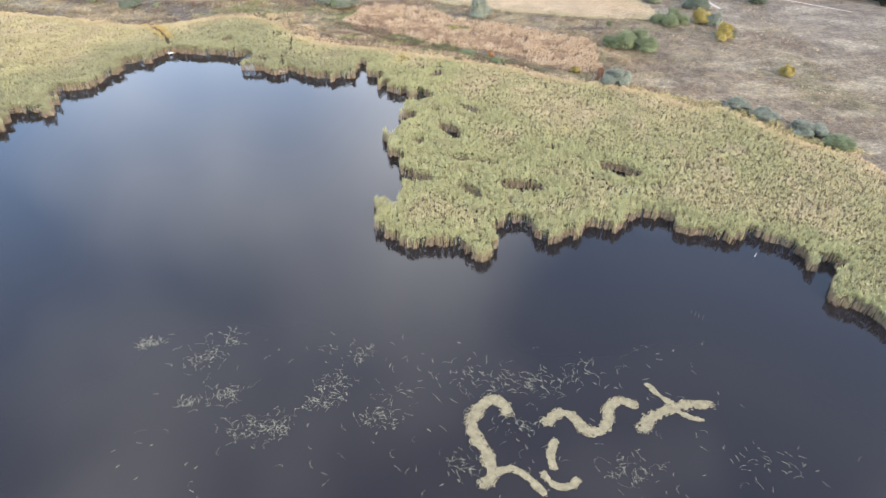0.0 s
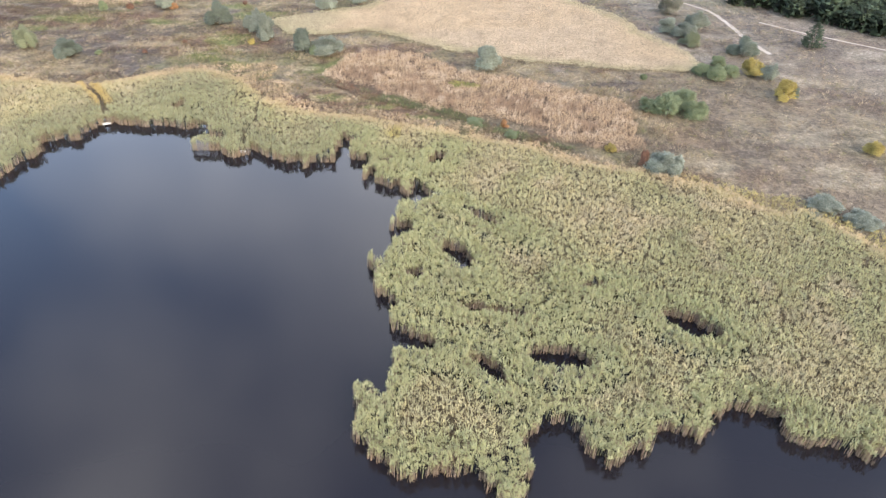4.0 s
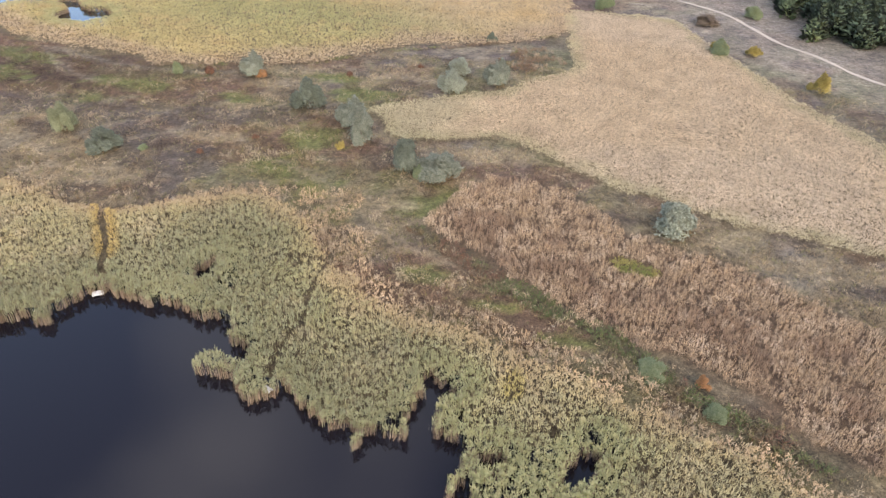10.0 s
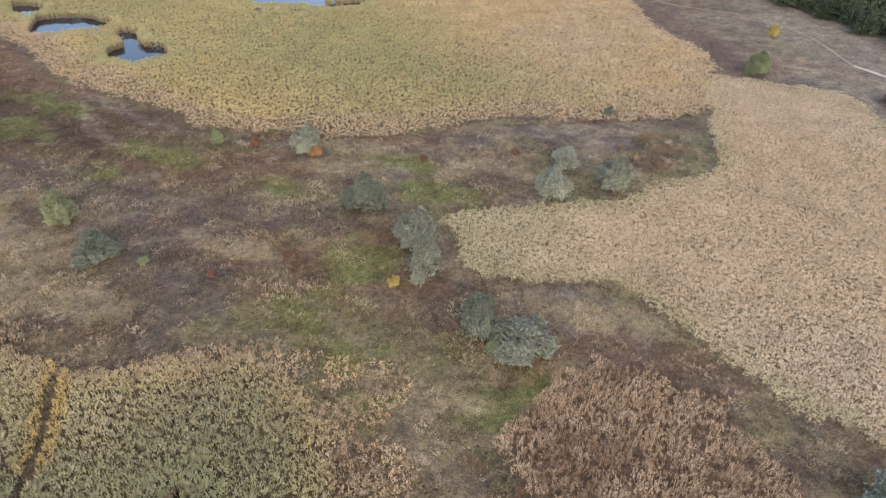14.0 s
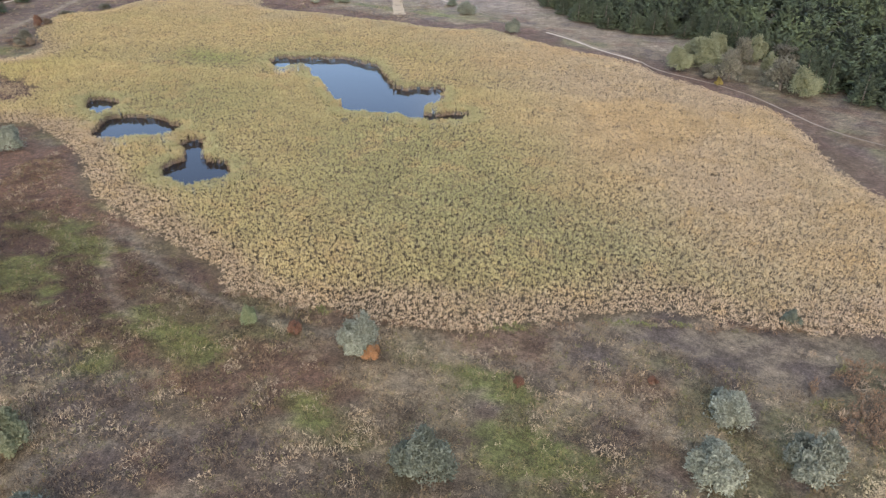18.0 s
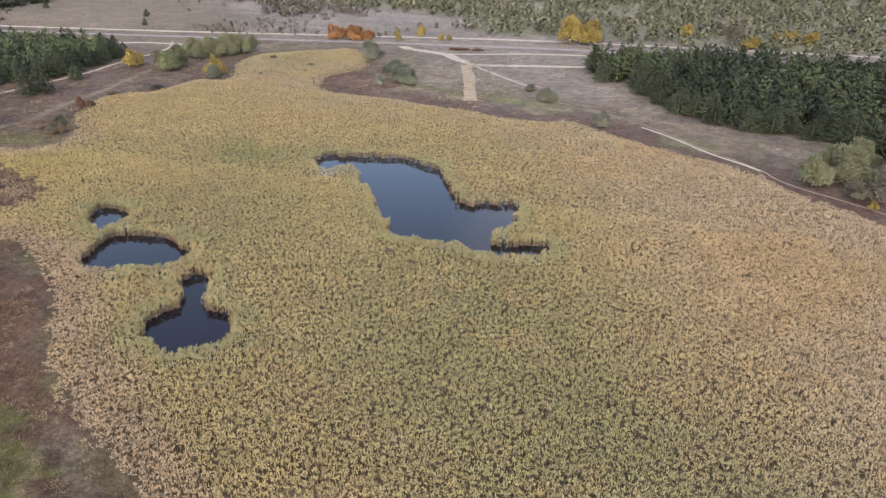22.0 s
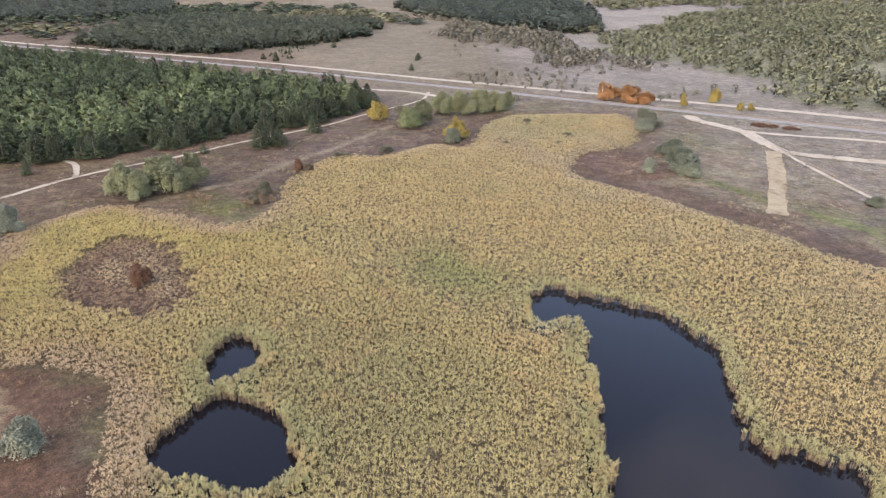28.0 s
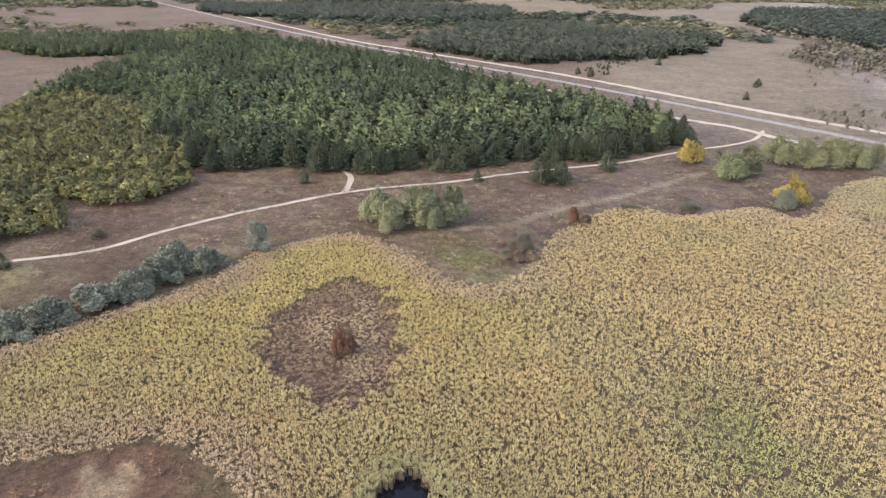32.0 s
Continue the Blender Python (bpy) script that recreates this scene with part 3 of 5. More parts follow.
soil = blend(soil, (0.17, 0.10, 0.065), step01(value_noise(G, 10, 15, 3), 0.58, 0.7) * 0.6 * near_field)
for x, y, a, b in GREYS:
    soil = blend(soil, (0.21, 0.185, 0.16), ellipse(G, x, y, a, b) * 0.7)
for x, y, a, b in REDS:
    soil = blend(soil, (0.165, 0.095, 0.068), ellipse(G, x, y, a, b) * (0.85 if x < -170 else 0.7))
for x, y, a, b in GREENS:
    soil = blend(soil, (0.165, 0.185, 0.06), ellipse(G, x, y, a, b) * 0.8)
for x, y, a, b in DARKS:
    soil = blend(soil, (0.125, 0.098, 0.09), ellipse(G, x, y, a, b) * 0.75)
for x, y, a, b in STRAWS:
    soil = blend(soil, (0.36, 0.29, 0.2), ellipse(G, x, y, a, b) * 0.7)
west = rusty_west(G)
soil = blend(soil, (0.1, 0.06, 0.045), west * (0.6 + 0.4 * step01(n_mid, 0.35, 0.6)) * (soil[:, 1] < soil[:, 0]))
east = step01(G[:, 0], 48, 75) * step01(345 - G[:, 1], 0, 40)
soil = blend(soil, (0.2, 0.155, 0.118), east * (0.45 + 0.45 * step01(n_mid, 0.35, 0.6)))
soil = blend(soil, (0.33, 0.275, 0.21), east * step01(value_noise(G * np.array([0.45, 1.0]), 7, 16, 3), 0.56, 0.7) * 0.7)
# rusty herbs along the far sides of the marsh, brown heath to the west road
rust = step01(20 - d_marsh + (n_mid - 0.5) * 20, 0, 12) * step01(G[:, 1] + 0.35 * G[:, 0], 330, 400)
soil = blend(soil, (0.135, 0.08, 0.06), rust * 0.75)
heath = step01(-G[:, 0], 340, 390) * step01(560 - G[:, 1], 0, 40)
soil = blend(soil, (0.15, 0.1, 0.08), heath * (0.5 + 0.45 * step01(n_small, 0.35, 0.65)))
north = step01(d_marsh, 15, 70) * step01(G[:, 1] + 0.5 * G[:, 0], 350, 420)
soil = blend(soil, (0.285, 0.24, 0.205), north * (0.55 + 0.4 * (1 - near_field)))
soil = blend(soil, (0.25, 0.215, 0.175), step01(120 - d_rail + 60 * (n_big - 0.5), 0, 60) * step01(G[:, 1] + 0.55 * G[:, 0], 300, 420) * 0.35)
in_reed = np.minimum(np.minimum(d_marsh, d_belt), np.minimum(line_distance(G, L_TAN, True, 30), line_distance(G, L_BROWN, True, 30)))
soil = blend(soil, (0.16, 0.125, 0.08), step01(-in_reed, -0.5, 1.5))
FOOTWAYS = [([(-92, 276), (-85.4, 270), (-76.4, 266.8), (-65.2, 262), (-60, 256), (-53.5, 249.5), (-48.5, 245.5), (-41.5, 241.5), (-25.4, 236), (-11.9, 230.5), (0, 223)], (0.3, 0.245, 0.18), 0.55, 0.7),
            ([(-36, 247), (-18, 233.5), (0.3, 224), (14.6, 212), (32, 203.5)], (0.10, 0.085, 0.055), 2.2, 0.7),
            ([(-378, 371), (-387, 393), (-390, 409), (-403, 426), (-418, 453), (-450, 500)], (0.33, 0.275, 0.2), 1.3, 0.8),
            ([(-180, 321), (-160, 315), (-140, 312.5), (-122, 314), (-108, 318)], (0.24, 0.21, 0.16), 1.0, 0.5),
            ([(-125, 262), (-105, 282), (-88, 300)], (0.3, 0.24, 0.175), 0.7, 0.6),
            ([(-150, 300), (-165, 306), (-185, 322)], (0.27, 0.215, 0.155), 0.9, 0.6)]
for line_, tone, half, amount in FOOTWAYS:
    dd = line_distance(G, smooth_line(line_, 3, False), reach=20)
    soil = blend(soil, tone, step01(half + 1.2 * (n_small - 0.2) - dd, -0.6, 0.8) * amount)
soil = blend(soil, (0.24, 0.19, 0.13), step01(-d_marsh, 0, 3) * step01(G[:, 0] * 0.75 + G[:, 1] * 0.65, 160, 230) * 0.9)
soil = blend(soil, (0.15, 0.1, 0.068), step01(-line_distance(G, L_BROWN, True, 30), -0.5, 1.5))
soil = blend(soil, (0.36, 0.29, 0.19), step01(-line_distance(G, L_TAN, True, 30), 0, 3) * 0.8)
soil = blend(soil, (0.055, 0.045, 0.035), step01(-d_water, -0.9, 0.2))
soil = soil * (1 - np.array([0.04, 0.08, 0.18]) * step01(330 - G[:, 1] - 0.35 * G[:, 0], 0, 80)[:, None])
soil = soil * (0.6 + 0.36 * (0.5 + near_field * (value_noise(G, 2.2, 12, 2) - 0.5)))[:, None]
soil = blend(soil, (0.10, 0.06, 0.045), step01(-line_distance(G, L_PATCH, True, 30), -2, 3) * 0.8)
for outline, tone in ((SCRUB, (0.19, 0.185, 0.112)), (W_FOREST, (0.095, 0.085, 0.058)), (E_FOREST, (0.095, 0.085, 0.058)), (GROVE, (0.12, 0.115, 0.06)), (PINE_NEAR_RAIL, (0.1, 0.09, 0.065))):
    soil = blend(soil, tone, step01(-line_distance(G, smooth_line(outline, 20), True), -2, 14) * 0.85)
gz = ground_height(G, d_water)
nx, ny = len(gx), len(gy)
idx = np.arange(nx * ny).reshape(ny, nx)
quads = np.stack([idx[:-1, :-1], idx[:-1, 1:], idx[1:, 1:], idx[1:, :-1]], -1).reshape(-1, 4)
ground = mesh_object("ground", np.column_stack([G, gz]), quads, M_GROUND, colours=soil, attribute="soil")
ground.data.polygons.foreach_set("use_smooth", np.ones(len(quads), bool))
tagged(ground, "dry autumn steppe of brown, straw and green grass", "ground", kind="structure")


def water_sheet(name, x0, y0, x1, y1, label):
    ob = mesh_object(name, [(x0, y0, 0), (x1, y0, 0), (x1, y1, 0), (x0, y1, 0)], [(0, 1, 2, 3)], M_WATER)
    return tagged(ob, label, "water", kind="structure")


water_sheet("water_lake", -240, -90, 130, 232, "dark still lake water mirroring a clouded sky")
for k, p in enumerate((np.concatenate(L_PONDS[:2]), *L_PONDS[2:])):
    (x0, y0), (x1, y1) = p.min(0) - 4, p.max(0) + 4
    water_sheet("water_pond_%d" % (k + 1), x0, y0, x1, y1, "small dark pond enclosed by tall reeds")


def ribbon(line, half, z, rag, seed, crown=0.0, step=1.5):
    """Vertices and faces of a flat strip with ragged edges along a line."""
    p = smooth_line(line, step, False)
    d = np.gradient(p, axis=0)
    d /= np.linalg.norm(d, axis=1)[:, None] + 1e-9
    side = np.stack([-d[:, 1], d[:, 0]], -1)
    wl = half * (1 + rag * 2 * (value_noise(p, 4, seed, 3) - 0.5))
    wr = half * (1 + rag * 2 * (value_noise(p, 4, seed + 9, 3) - 0.5))
    n = len(p)
    rows = [np.column_stack([p + side * wl[:, None], np.full(n, z)]), np.column_stack([p, np.full(n, z + crown)]),
            np.column_stack([p - side * wr[:, None], np.full(n, z)])]
    k = np.arange(n - 1)
    f = np.concatenate([np.stack([k + n, k + n + 1, k + 1, k], -1), np.stack([k + 2 * n, k + 2 * n + 1, k + n + 1, k + n], -1)])
    return np.concatenate(rows), f


def road_heights(v):
    q = v[:, :2]
    v[:, 2] += ground_height(q, shore(q))
    return v


for k, (name, (half, line_)) in enumerate(ROADS.items()):
    v, f = ribbon(line_, half, 0.08, 0.45, 40 + k, 0.05, 2.5)
    tagged(mesh_object(name, road_heights(v), f, M_EARTH if name == "road_east" else M_TRACK if name in ("road_east_sand", "road_east_spur") else M_SAND), "pale sandy vehicle track across dry grass", "track", kind="structure")
v, f = ribbon([(-318, 627), (-300, 605), (-280, 578), (-262.5, 554)], 3.2, 0.09, 0.3, 70, 0.12, 2.0)
tagged(mesh_object("straw_strip", road_heights(v), f, M_STRAW), "strip of pale dry straw through brown heath", "grass strip", kind="structure")

# railway: ballast bank, sleepers, two rails
v, f = ribbon(RAIL, 5.0, 0.75, 0.12, 80, 0.7, 8)
railway = tagged(mesh_object("railway_bank", v, f, M_BALLAST), "grey ballast bank of a single railway line", "railway", kind="structure")
rp = smooth_line(RAIL, 6, False)
rd = np.gradient(rp, axis=0)
rd /= np.linalg.norm(rd, axis=1)[:, None]
rs = np.stack([-rd[:, 1], rd[:, 0]], -1)
for off in (-0.76, 0.76):
    n = len(rp)
    rows = [np.column_stack([rp + rs * (off + o), np.full(n, z)]) for o, z in ((-0.05, 1.45), (-0.05, 1.72), (0.05, 1.72), (0.05, 1.45))]
    k = np.arange(n - 1)
    f = np.concatenate([np.stack([k + a * n, k + 1 + a * n, k + 1 + (a + 1) * n, k + (a + 1) * n], -1) for a in range(3)])
    mesh_object("rail", np.concatenate(rows), f, M_STEEL, railway, "rusty steel rail")
sp = smooth_line(RAIL, 1.2, False)
sp = sp[(sp[:, 0] > -1000) & (sp[:, 0] < -100)]
sd = np.gradient(sp, axis=0)
sd /= np.linalg.norm(sd, axis=1)[:, None]
ss = np.stack([-sd[:, 1], sd[:, 0]], -1)
box = np.array([(-1, -1, 0), (1, -1, 0), (1, 1, 0), (-1, 1, 0), (-1, -1, 1), (1, -1, 1), (1, 1, 1), (-1, 1, 1)], float)
sv = (sp[:, None, :] + sd[:, None, :] * box[None, :, 0:1] * 0.14 + ss[:, None, :] * box[None, :, 1:2] * 1.35)
sv = np.concatenate([sv, np.broadcast_to(1.36 + 0.14 * box[None, :, 2:3], (len(sp), 8, 1))], -1).reshape(-1, 3)
sf = (np.array([(4, 5, 6, 7), (0, 1, 5, 4), (1, 2, 6, 5), (2, 3, 7, 6), (3, 0, 4, 7)])[None] + 8 * np.arange(len(sp))[:, None, None]).reshape(-1, 4)
tagged(mesh_object("sleepers", sv, sf, M_SLEEPER, railway), "row of dark sleepers under the rails", kind="stuff")


# ---- reeds ----
def reed_mesh(name, q, z0, height, spread, width, colour, blades, label, seed, category="reeds", stems=1, skirt=None, rise=(0.0, 0.26), vary=1.0):
    """Tufts as one object: domes of narrow arching leaves between the skirt's height and the top, on a few stems."""
    rng = np.random.default_rng(seed)
    n = len(q)
    vary = np.broadcast_to(vary, (n,))[:, None, None]
    shape = (n, blades)
    turn = rng.uniform(0, 2 * np.pi, shape)
    out = np.stack([np.cos(turn), np.sin(turn)], -1)
    bend = turn + rng.normal(0, 0.6, shape)
    across = np.stack([-np.sin(bend), np.cos(bend)], -1)
    h = height[:, None] * rng.uniform(0.88, 1.09, (n, 1)) * rng.uniform(0.95, 1.05, shape)
    wide = width[:, None] * rng.uniform(0.6, 1.4, shape)
    reach = spread[:, None] * rng.uniform(0.3, 1.0, shape)
    wind = np.array([0.035, -0.012]) * height[:, None, None]
    zb = np.broadcast_to(z0[:, None], shape)
    low_ = (np.full(n, 0.68) if skirt is None else skirt)[:, None]
    low = low_ + (0.88 - low_) * rng.uniform(0, 1, shape) ** 0.65
    face = turn + rng.normal(0, 0.9, shape)
    root = np.sqrt(rng.uniform(0, 1, shape)) * spread[:, None] * (0.55 + 0.4 * (1 - low) / (1 - low_))
    spot = np.stack([np.cos(face), np.sin(face)], -1) * root[..., None]
    start = q[:, None, :] + wind * low[..., None] + spot
    up = rng.uniform(*rise, shape) * h
    v = np.empty((n, blades, 3, 3), np.float32)
    v[:, :, 0, :2], v[:, :, 0, 2] = start + across * wide[..., None], zb + h * low
    v[:, :, 1, :2], v[:, :, 1, 2] = start - across * wide[..., None], zb + h * low
    v[:, :, 2, :2], v[:, :, 2, 2] = start + out * reach[..., None], zb + np.maximum(h * low + up, 0.05)
    k = slice(0, stems)
    base = q[:, None, :] + spot[:, k] * 1.3
    v[:, k, 0, :2], v[:, k, 0, 2] = base + across[:, k] * wide[:, k, None] * 0.45, zb[:, k]
    v[:, k, 1, :2], v[:, k, 1, 2] = base - across[:, k] * wide[:, k, None] * 0.45, zb[:, k]
    v[:, k, 2, :2], v[:, k, 2, 2] = base + wind * 1.2, zb[:, k] + h[:, k] * 1.04
    c = colour[:, None, :] * (1 + vary * rng.uniform(-0.14, 0.14, (n, blades, 1))) * (1 + vary * rng.uniform(-0.1, 0.1, (n, 1, 1)))
    c = c * (1 + vary * rng.normal(0, 1, (n, 1, 1)) * np.array([0.035, 0.0, -0.05]))
    plume = rng.uniform(0, 1, shape) < 0.1
    c[plume] = c[plume] * 0.75 + np.array([0.45, 0.37, 0.25]) * 0.25
    dry = rng.uniform(0, 1, shape) < 0.04 * vary[:, :, 0]
    c[dry] = c[dry] * 0.4 + np.array([0.2, 0.145, 0.1]) * 0.6
    c = c * np.array([1.1, 1.02, 0.925])
    c = np.repeat(c[:, :, None, :], 3, 2)
    f = np.arange(n * blades * 3, dtype=np.int32).reshape(-1, 3)
    ob = mesh_object(name, v.reshape(-1, 3), f, M_REED, colours=c.reshape(-1, 3))
    return tagged(ob, label, category, kind="stuff")


def scallops(q):
    """The rounded clumps of a reed edge over water, in metres."""
    return (value_noise(q, 3.3, 34, 1) - 0.5) * 5.2 + (value_noise(q, 1.5, 36, 1) - 0.5) * 2.4 - 0.5


def tussocks(q, seed):
    """Reeds stand in clumps a metre or two wide: the height to add, and the gaps between the clumps."""
    n = value_noise(q, 1.5, seed, 1) * 0.6 + value_noise(q, 2.7, seed + 1, 1) * 0.4
    return (n - 0.5) * 0.9, n < 0.19


def thicken(q, col, height, edge):
    """Doubles the tufts along the water, where more light falls in."""
    more = np.flatnonzero(edge < 3.6)
    p = q[more] + np.random.default_rng(33).uniform(-0.3, 0.3, (len(more), 2))
    return np.concatenate([q, p]), np.concatenate([col, col[more]]), np.concatenate([height, height[more] * 0.97]), np.concatenate([edge, edge[more]])


def stalks(name, q, edge, height, seed):
    """The bare brown stalks that show at the water's edge, below the leaves."""
    rng = np.random.default_rng(seed)
    near = edge < 1.1
    p, h = np.repeat(q[near], 3, 0), np.repeat(height[near], 3)
    p = p + rng.uniform(-0.38, 0.38, p.shape)
    n = len(p)
    tone = blend(np.tile(np.array([0.3, 0.235, 0.175]), (n, 1)), (0.16, 0.12, 0.092), rng.uniform(0, 1, n))
    reed_mesh(name, p, np.full(n, -0.1), h * 0.84, np.full(n, 0.3), np.full(n, 0.06), tone, 4, "bare brown reed stalks standing in water", seed, stems=4)


def scatter(x0, y0, x1, y1, gap, seed):
    rng = np.random.default_rng(seed)
    q = np.stack(np.meshgrid(np.arange(x0, x1, gap), np.arange(y0, y1, gap)), -1).reshape(-1, 2).astype(float)
    q[:, 0] += (np.round(q[:, 1] / gap) % 2) * gap * 0.5
    return q + rng.uniform(-0.55, 0.55, q.shape) * gap


# belt round the lake
CUTS = [([(-90, 216), (-94, 224), (-104, 237)], 0.7), ([(-49.5, 199), (-51.2, 206), (-49.9, 213), (-51.6, 221), (-52, 231)], 0.45), ([(-62, 229), (-52, 231)], 0.6)]
q = scatter(-178, 45, 128, 265, 0.7, 1)
q = q[((q[:, 1] > 78) | (q[:, 0] < 0)) & (q[:, 0] > -178 + 16 * value_noise(q, 14, 20, 3))]
db = line_distance(q, L_BELT, True)
q, db = q[db < wobble(q[:, :]) * 0.8], db[db < wobble(q) * 0.8]
dw = water_distance(q, scallops(q))
keep = dw > 0
for line_, half in CUTS:
    keep &= line_distance(q, smooth_line(line_, 2, False), reach=10) > half
lift, gaps = tussocks(q, 37)
keep &= ~gaps | (np.random.default_rng(5).uniform(0, 1, len(q)) < 0.25)
q, db, dw, lift = q[keep], db[keep], dw[keep], lift[keep]
nb, ns = value_noise(q, 30, 21, 3), value_noise(q, 7, 22, 3)
col = np.tile(np.array([0.43, 0.375, 0.215]), (len(q), 1))
col = blend(col, (0.335, 0.33, 0.17), step01(nb, 0.45, 0.7) * 0.8)
col = blend(col, (0.47, 0.38, 0.25), step01(ns, 0.5, 0.75) * 0.7)
col = blend(col, (0.33, 0.335, 0.17), step01(9 - dw, 0, 7) * 0.8)
col = blend(col, (0.27, 0.265, 0.16), step01(-q[:, 0], 15, 40) * step01(18 - dw, 0, 10) * 0.75)
col = blend(col, (0.5, 0.365, 0.215), step01(8 + db + 6 * (ns - 0.5), 0, 8) * 0.85)
gold = line_distance(q, smooth_line([(-93, 223), (-98, 230), (-105, 238.5)], 2, False), reach=10)
col = blend(col, (0.52, 0.36, 0.12), step01(3.2 - gold, 0, 2) * 0.8)
col = blend(col, (0.44, 0.36, 0.10), step01(2.4 - np.hypot(q[:, 0] + 14, (q[:, 1] - 207) * 0.5), 0, 1.5) * 0.7)
height = 2.9 + 0.5 * (nb - 0.5) - 0.9 * step01(4 + db, 0, 4) + 0.3 * (ns - 0.5) - 0.2 * step01(0.9 - dw, 0, 0.9) + lift
q, col, height, dw = thicken(q, col, height, dw)
reed_mesh("reed_belt", q, np.full(len(q), 0.1), height, np.full(len(q), 0.46), np.full(len(q), 0.074), col * np.array([0.85, 0.89, 0.9]), 16,
          "tall green and straw reeds along the lake shore", 11, skirt=0.42 + 0.25 * step01(dw, 0.3, 1.0), vary=0.55)
stalks("reed_stalks", q, dw, height, 31)

# rusty field of tall dead grass, with a green gap of fresh herbs
q = scatter(-45, 195, 60, 280, 0.52, 2)
db = line_distance(q, L_BROWN, True) - wobble(q) * 0.9
q, db = q[db < 0], db[db < 0]
ns, nf = value_noise(q, 6, 24, 3), value_noise(q, 1.6, 25, 2)
keep = np.random.default_rng(6).uniform(0, 1, len(q)) < 0.35 + 0.75 * step01(nf, 0.25, 0.55)
fresh = np.hypot((q[:, 0] - 4.5 + (q[:, 1] - 243.5) * 0.9) / 4.6, (q[:, 1] - 243.5) / 2.6) + (value_noise(q, 2, 23, 2) - 0.5) * 0.9
greens = q[fresh < 0.9]
keep &= fresh > 1
q, ns, nf = q[keep], ns[keep], nf[keep]
col = blend(np.tile(np.array([0.4, 0.3, 0.205]), (len(q), 1)), (0.25, 0.17, 0.12), step01(ns, 0.48, 0.7) * 0.8)
col = blend(col, (0.54, 0.43, 0.32), step01(value_noise(q, 2.4, 26, 2), 0.5, 0.72) * 0.7)
reed_mesh("dead_grass_field", q, np.full(len(q), 0.4), 0.9 + 0.5 * ns + 0.9 * (nf - 0.3), np.full(len(q), 0.32), np.full(len(q), 0.042), col, 15,
          "field of tall dead rusty brown grass", 12, "dead grass", 5, np.full(len(q), 0.4), (0.05, 0.4), vary=0.8)
q = greens
col = blend(np.tile(np.array([0.17, 0.19, 0.05]), (len(q), 1)), (0.28, 0.26, 0.08), step01(value_noise(q, 3, 29, 2), 0.4, 0.6))
reed_mesh("fresh_herbs", q, np.full(len(q), 0.4), np.full(len(q), 0.8), np.full(len(q), 0.45), np.full(len(q), 0.07), col, 14,
          "fresh yellow-green herbs in a gap of the dead grass", 19, "herbs", 1, np.full(len(q), 0.15), (0.0, 0.3))

# rusty grass outside the belt, green herbs along the ditch
q = scatter(-135, 150, 110, 262, 0.95, 4)
db = line_distance(q, L_BELT, True, 30) + (value_noise(q, 8, 61, 3) - 0.5) * 9
ns = value_noise(q, 4, 62, 2)
reach_ = 2.5 + 9 * np.exp(-(((q[:, 0] + 56) / 14) ** 2)) + 4 * np.exp(-(((q[:, 0] + 20) / 30) ** 2)) + 3 * step01(q[:, 0], 50, 70)
ok = (db > -1.5) & (db < reach_) & (ns > 0.36) & (line_distance(q, L_BROWN, True, 30) > 0.5)
q, ns, db = q[ok], ns[ok], db[ok]
col = blend(np.tile(np.array([0.32, 0.245, 0.16]), (len(q), 1)), (0.46, 0.345, 0.225), step01(value_noise(q, 5, 63, 2), 0.45, 0.65))
col = blend(col, (0.33, 0.295, 0.11), step01(q[:, 0], 48, 58) * 0.8)
reed_mesh("rusty_grass_fringe", q, np.full(len(q), 0.4), 1.1 + 0.9 * ns - 0.05 * np.maximum(db, 0), np.full(len(q), 0.5), np.full(len(q), 0.075), col, 16,
          "rusty dead grass at the edge of the reeds", 20, "dead grass", 3, np.full(len(q), 0.25), (0.0, 0.34))
q = scatter(-45, 196, 45, 256, 0.9, 5)
dd = line_distance(q, smooth_line([(-38, 246), (-18, 232), (0.3, 222.5), (14.6, 211), (30, 203)], 3, False), reach=12) + (value_noise(q, 6, 64, 2) - 0.5) * 3.5
ok = (dd < 1.9) & (line_distance(q, L_BROWN, True, 30) > -1)
q = q[ok]
col = blend(np.tile(np.array([0.085, 0.105, 0.04]), (len(q), 1)), (0.13, 0.075, 0.05), step01(value_noise(q, 7, 65, 2), 0.45, 0.6))
reed_mesh("ditch_herbs", q, np.full(len(q), 0.4), np.full(len(q), 1.2), np.full(len(q), 0.6), np.full(len(q), 0.09), col, 18,
          "dark green and brown herbs along a shallow ditch", 21, "herbs", 2, np.full(len(q), 0.15), (0.0, 0.3))

# dark herbs along the ditch south of the marsh, brown thicket beside the oleasters
q = scatter(-150, 310, -10, 410, 0.9, 6)
dd = line_distance(q, smooth_line([(-18.8, 408), (-18.2, 391), (-22, 376.5), (-31.7, 368), (-43, 361.9), (-55, 355), (-69.5, 348.2), (-84, 337), (-100, 327.5), (-114, 322), (-140, 316)], 3, False), reach=12)
dd = dd + (value_noise(q, 5, 66, 2) - 0.5) * 3.0
thicket = np.hypot((q[:, 0] + 28) / 11, (q[:, 1] - 350) / 15) + (value_noise(q, 5, 67, 3) - 0.5) * 1.2
ok = ((dd < 0.75) | ((thicket < 0.8) & (value_noise(q, 2.2, 68, 2) > 0.42))) & (line_distance(q, L_TAN, True, 30) > -2)
q, dd = q[ok], dd[ok]
col = blend(np.tile(np.array([0.17, 0.115, 0.075]), (len(q), 1)), (0.3, 0.235, 0.165), step01(value_noise(q, 3, 69, 2), 0.45, 0.6))
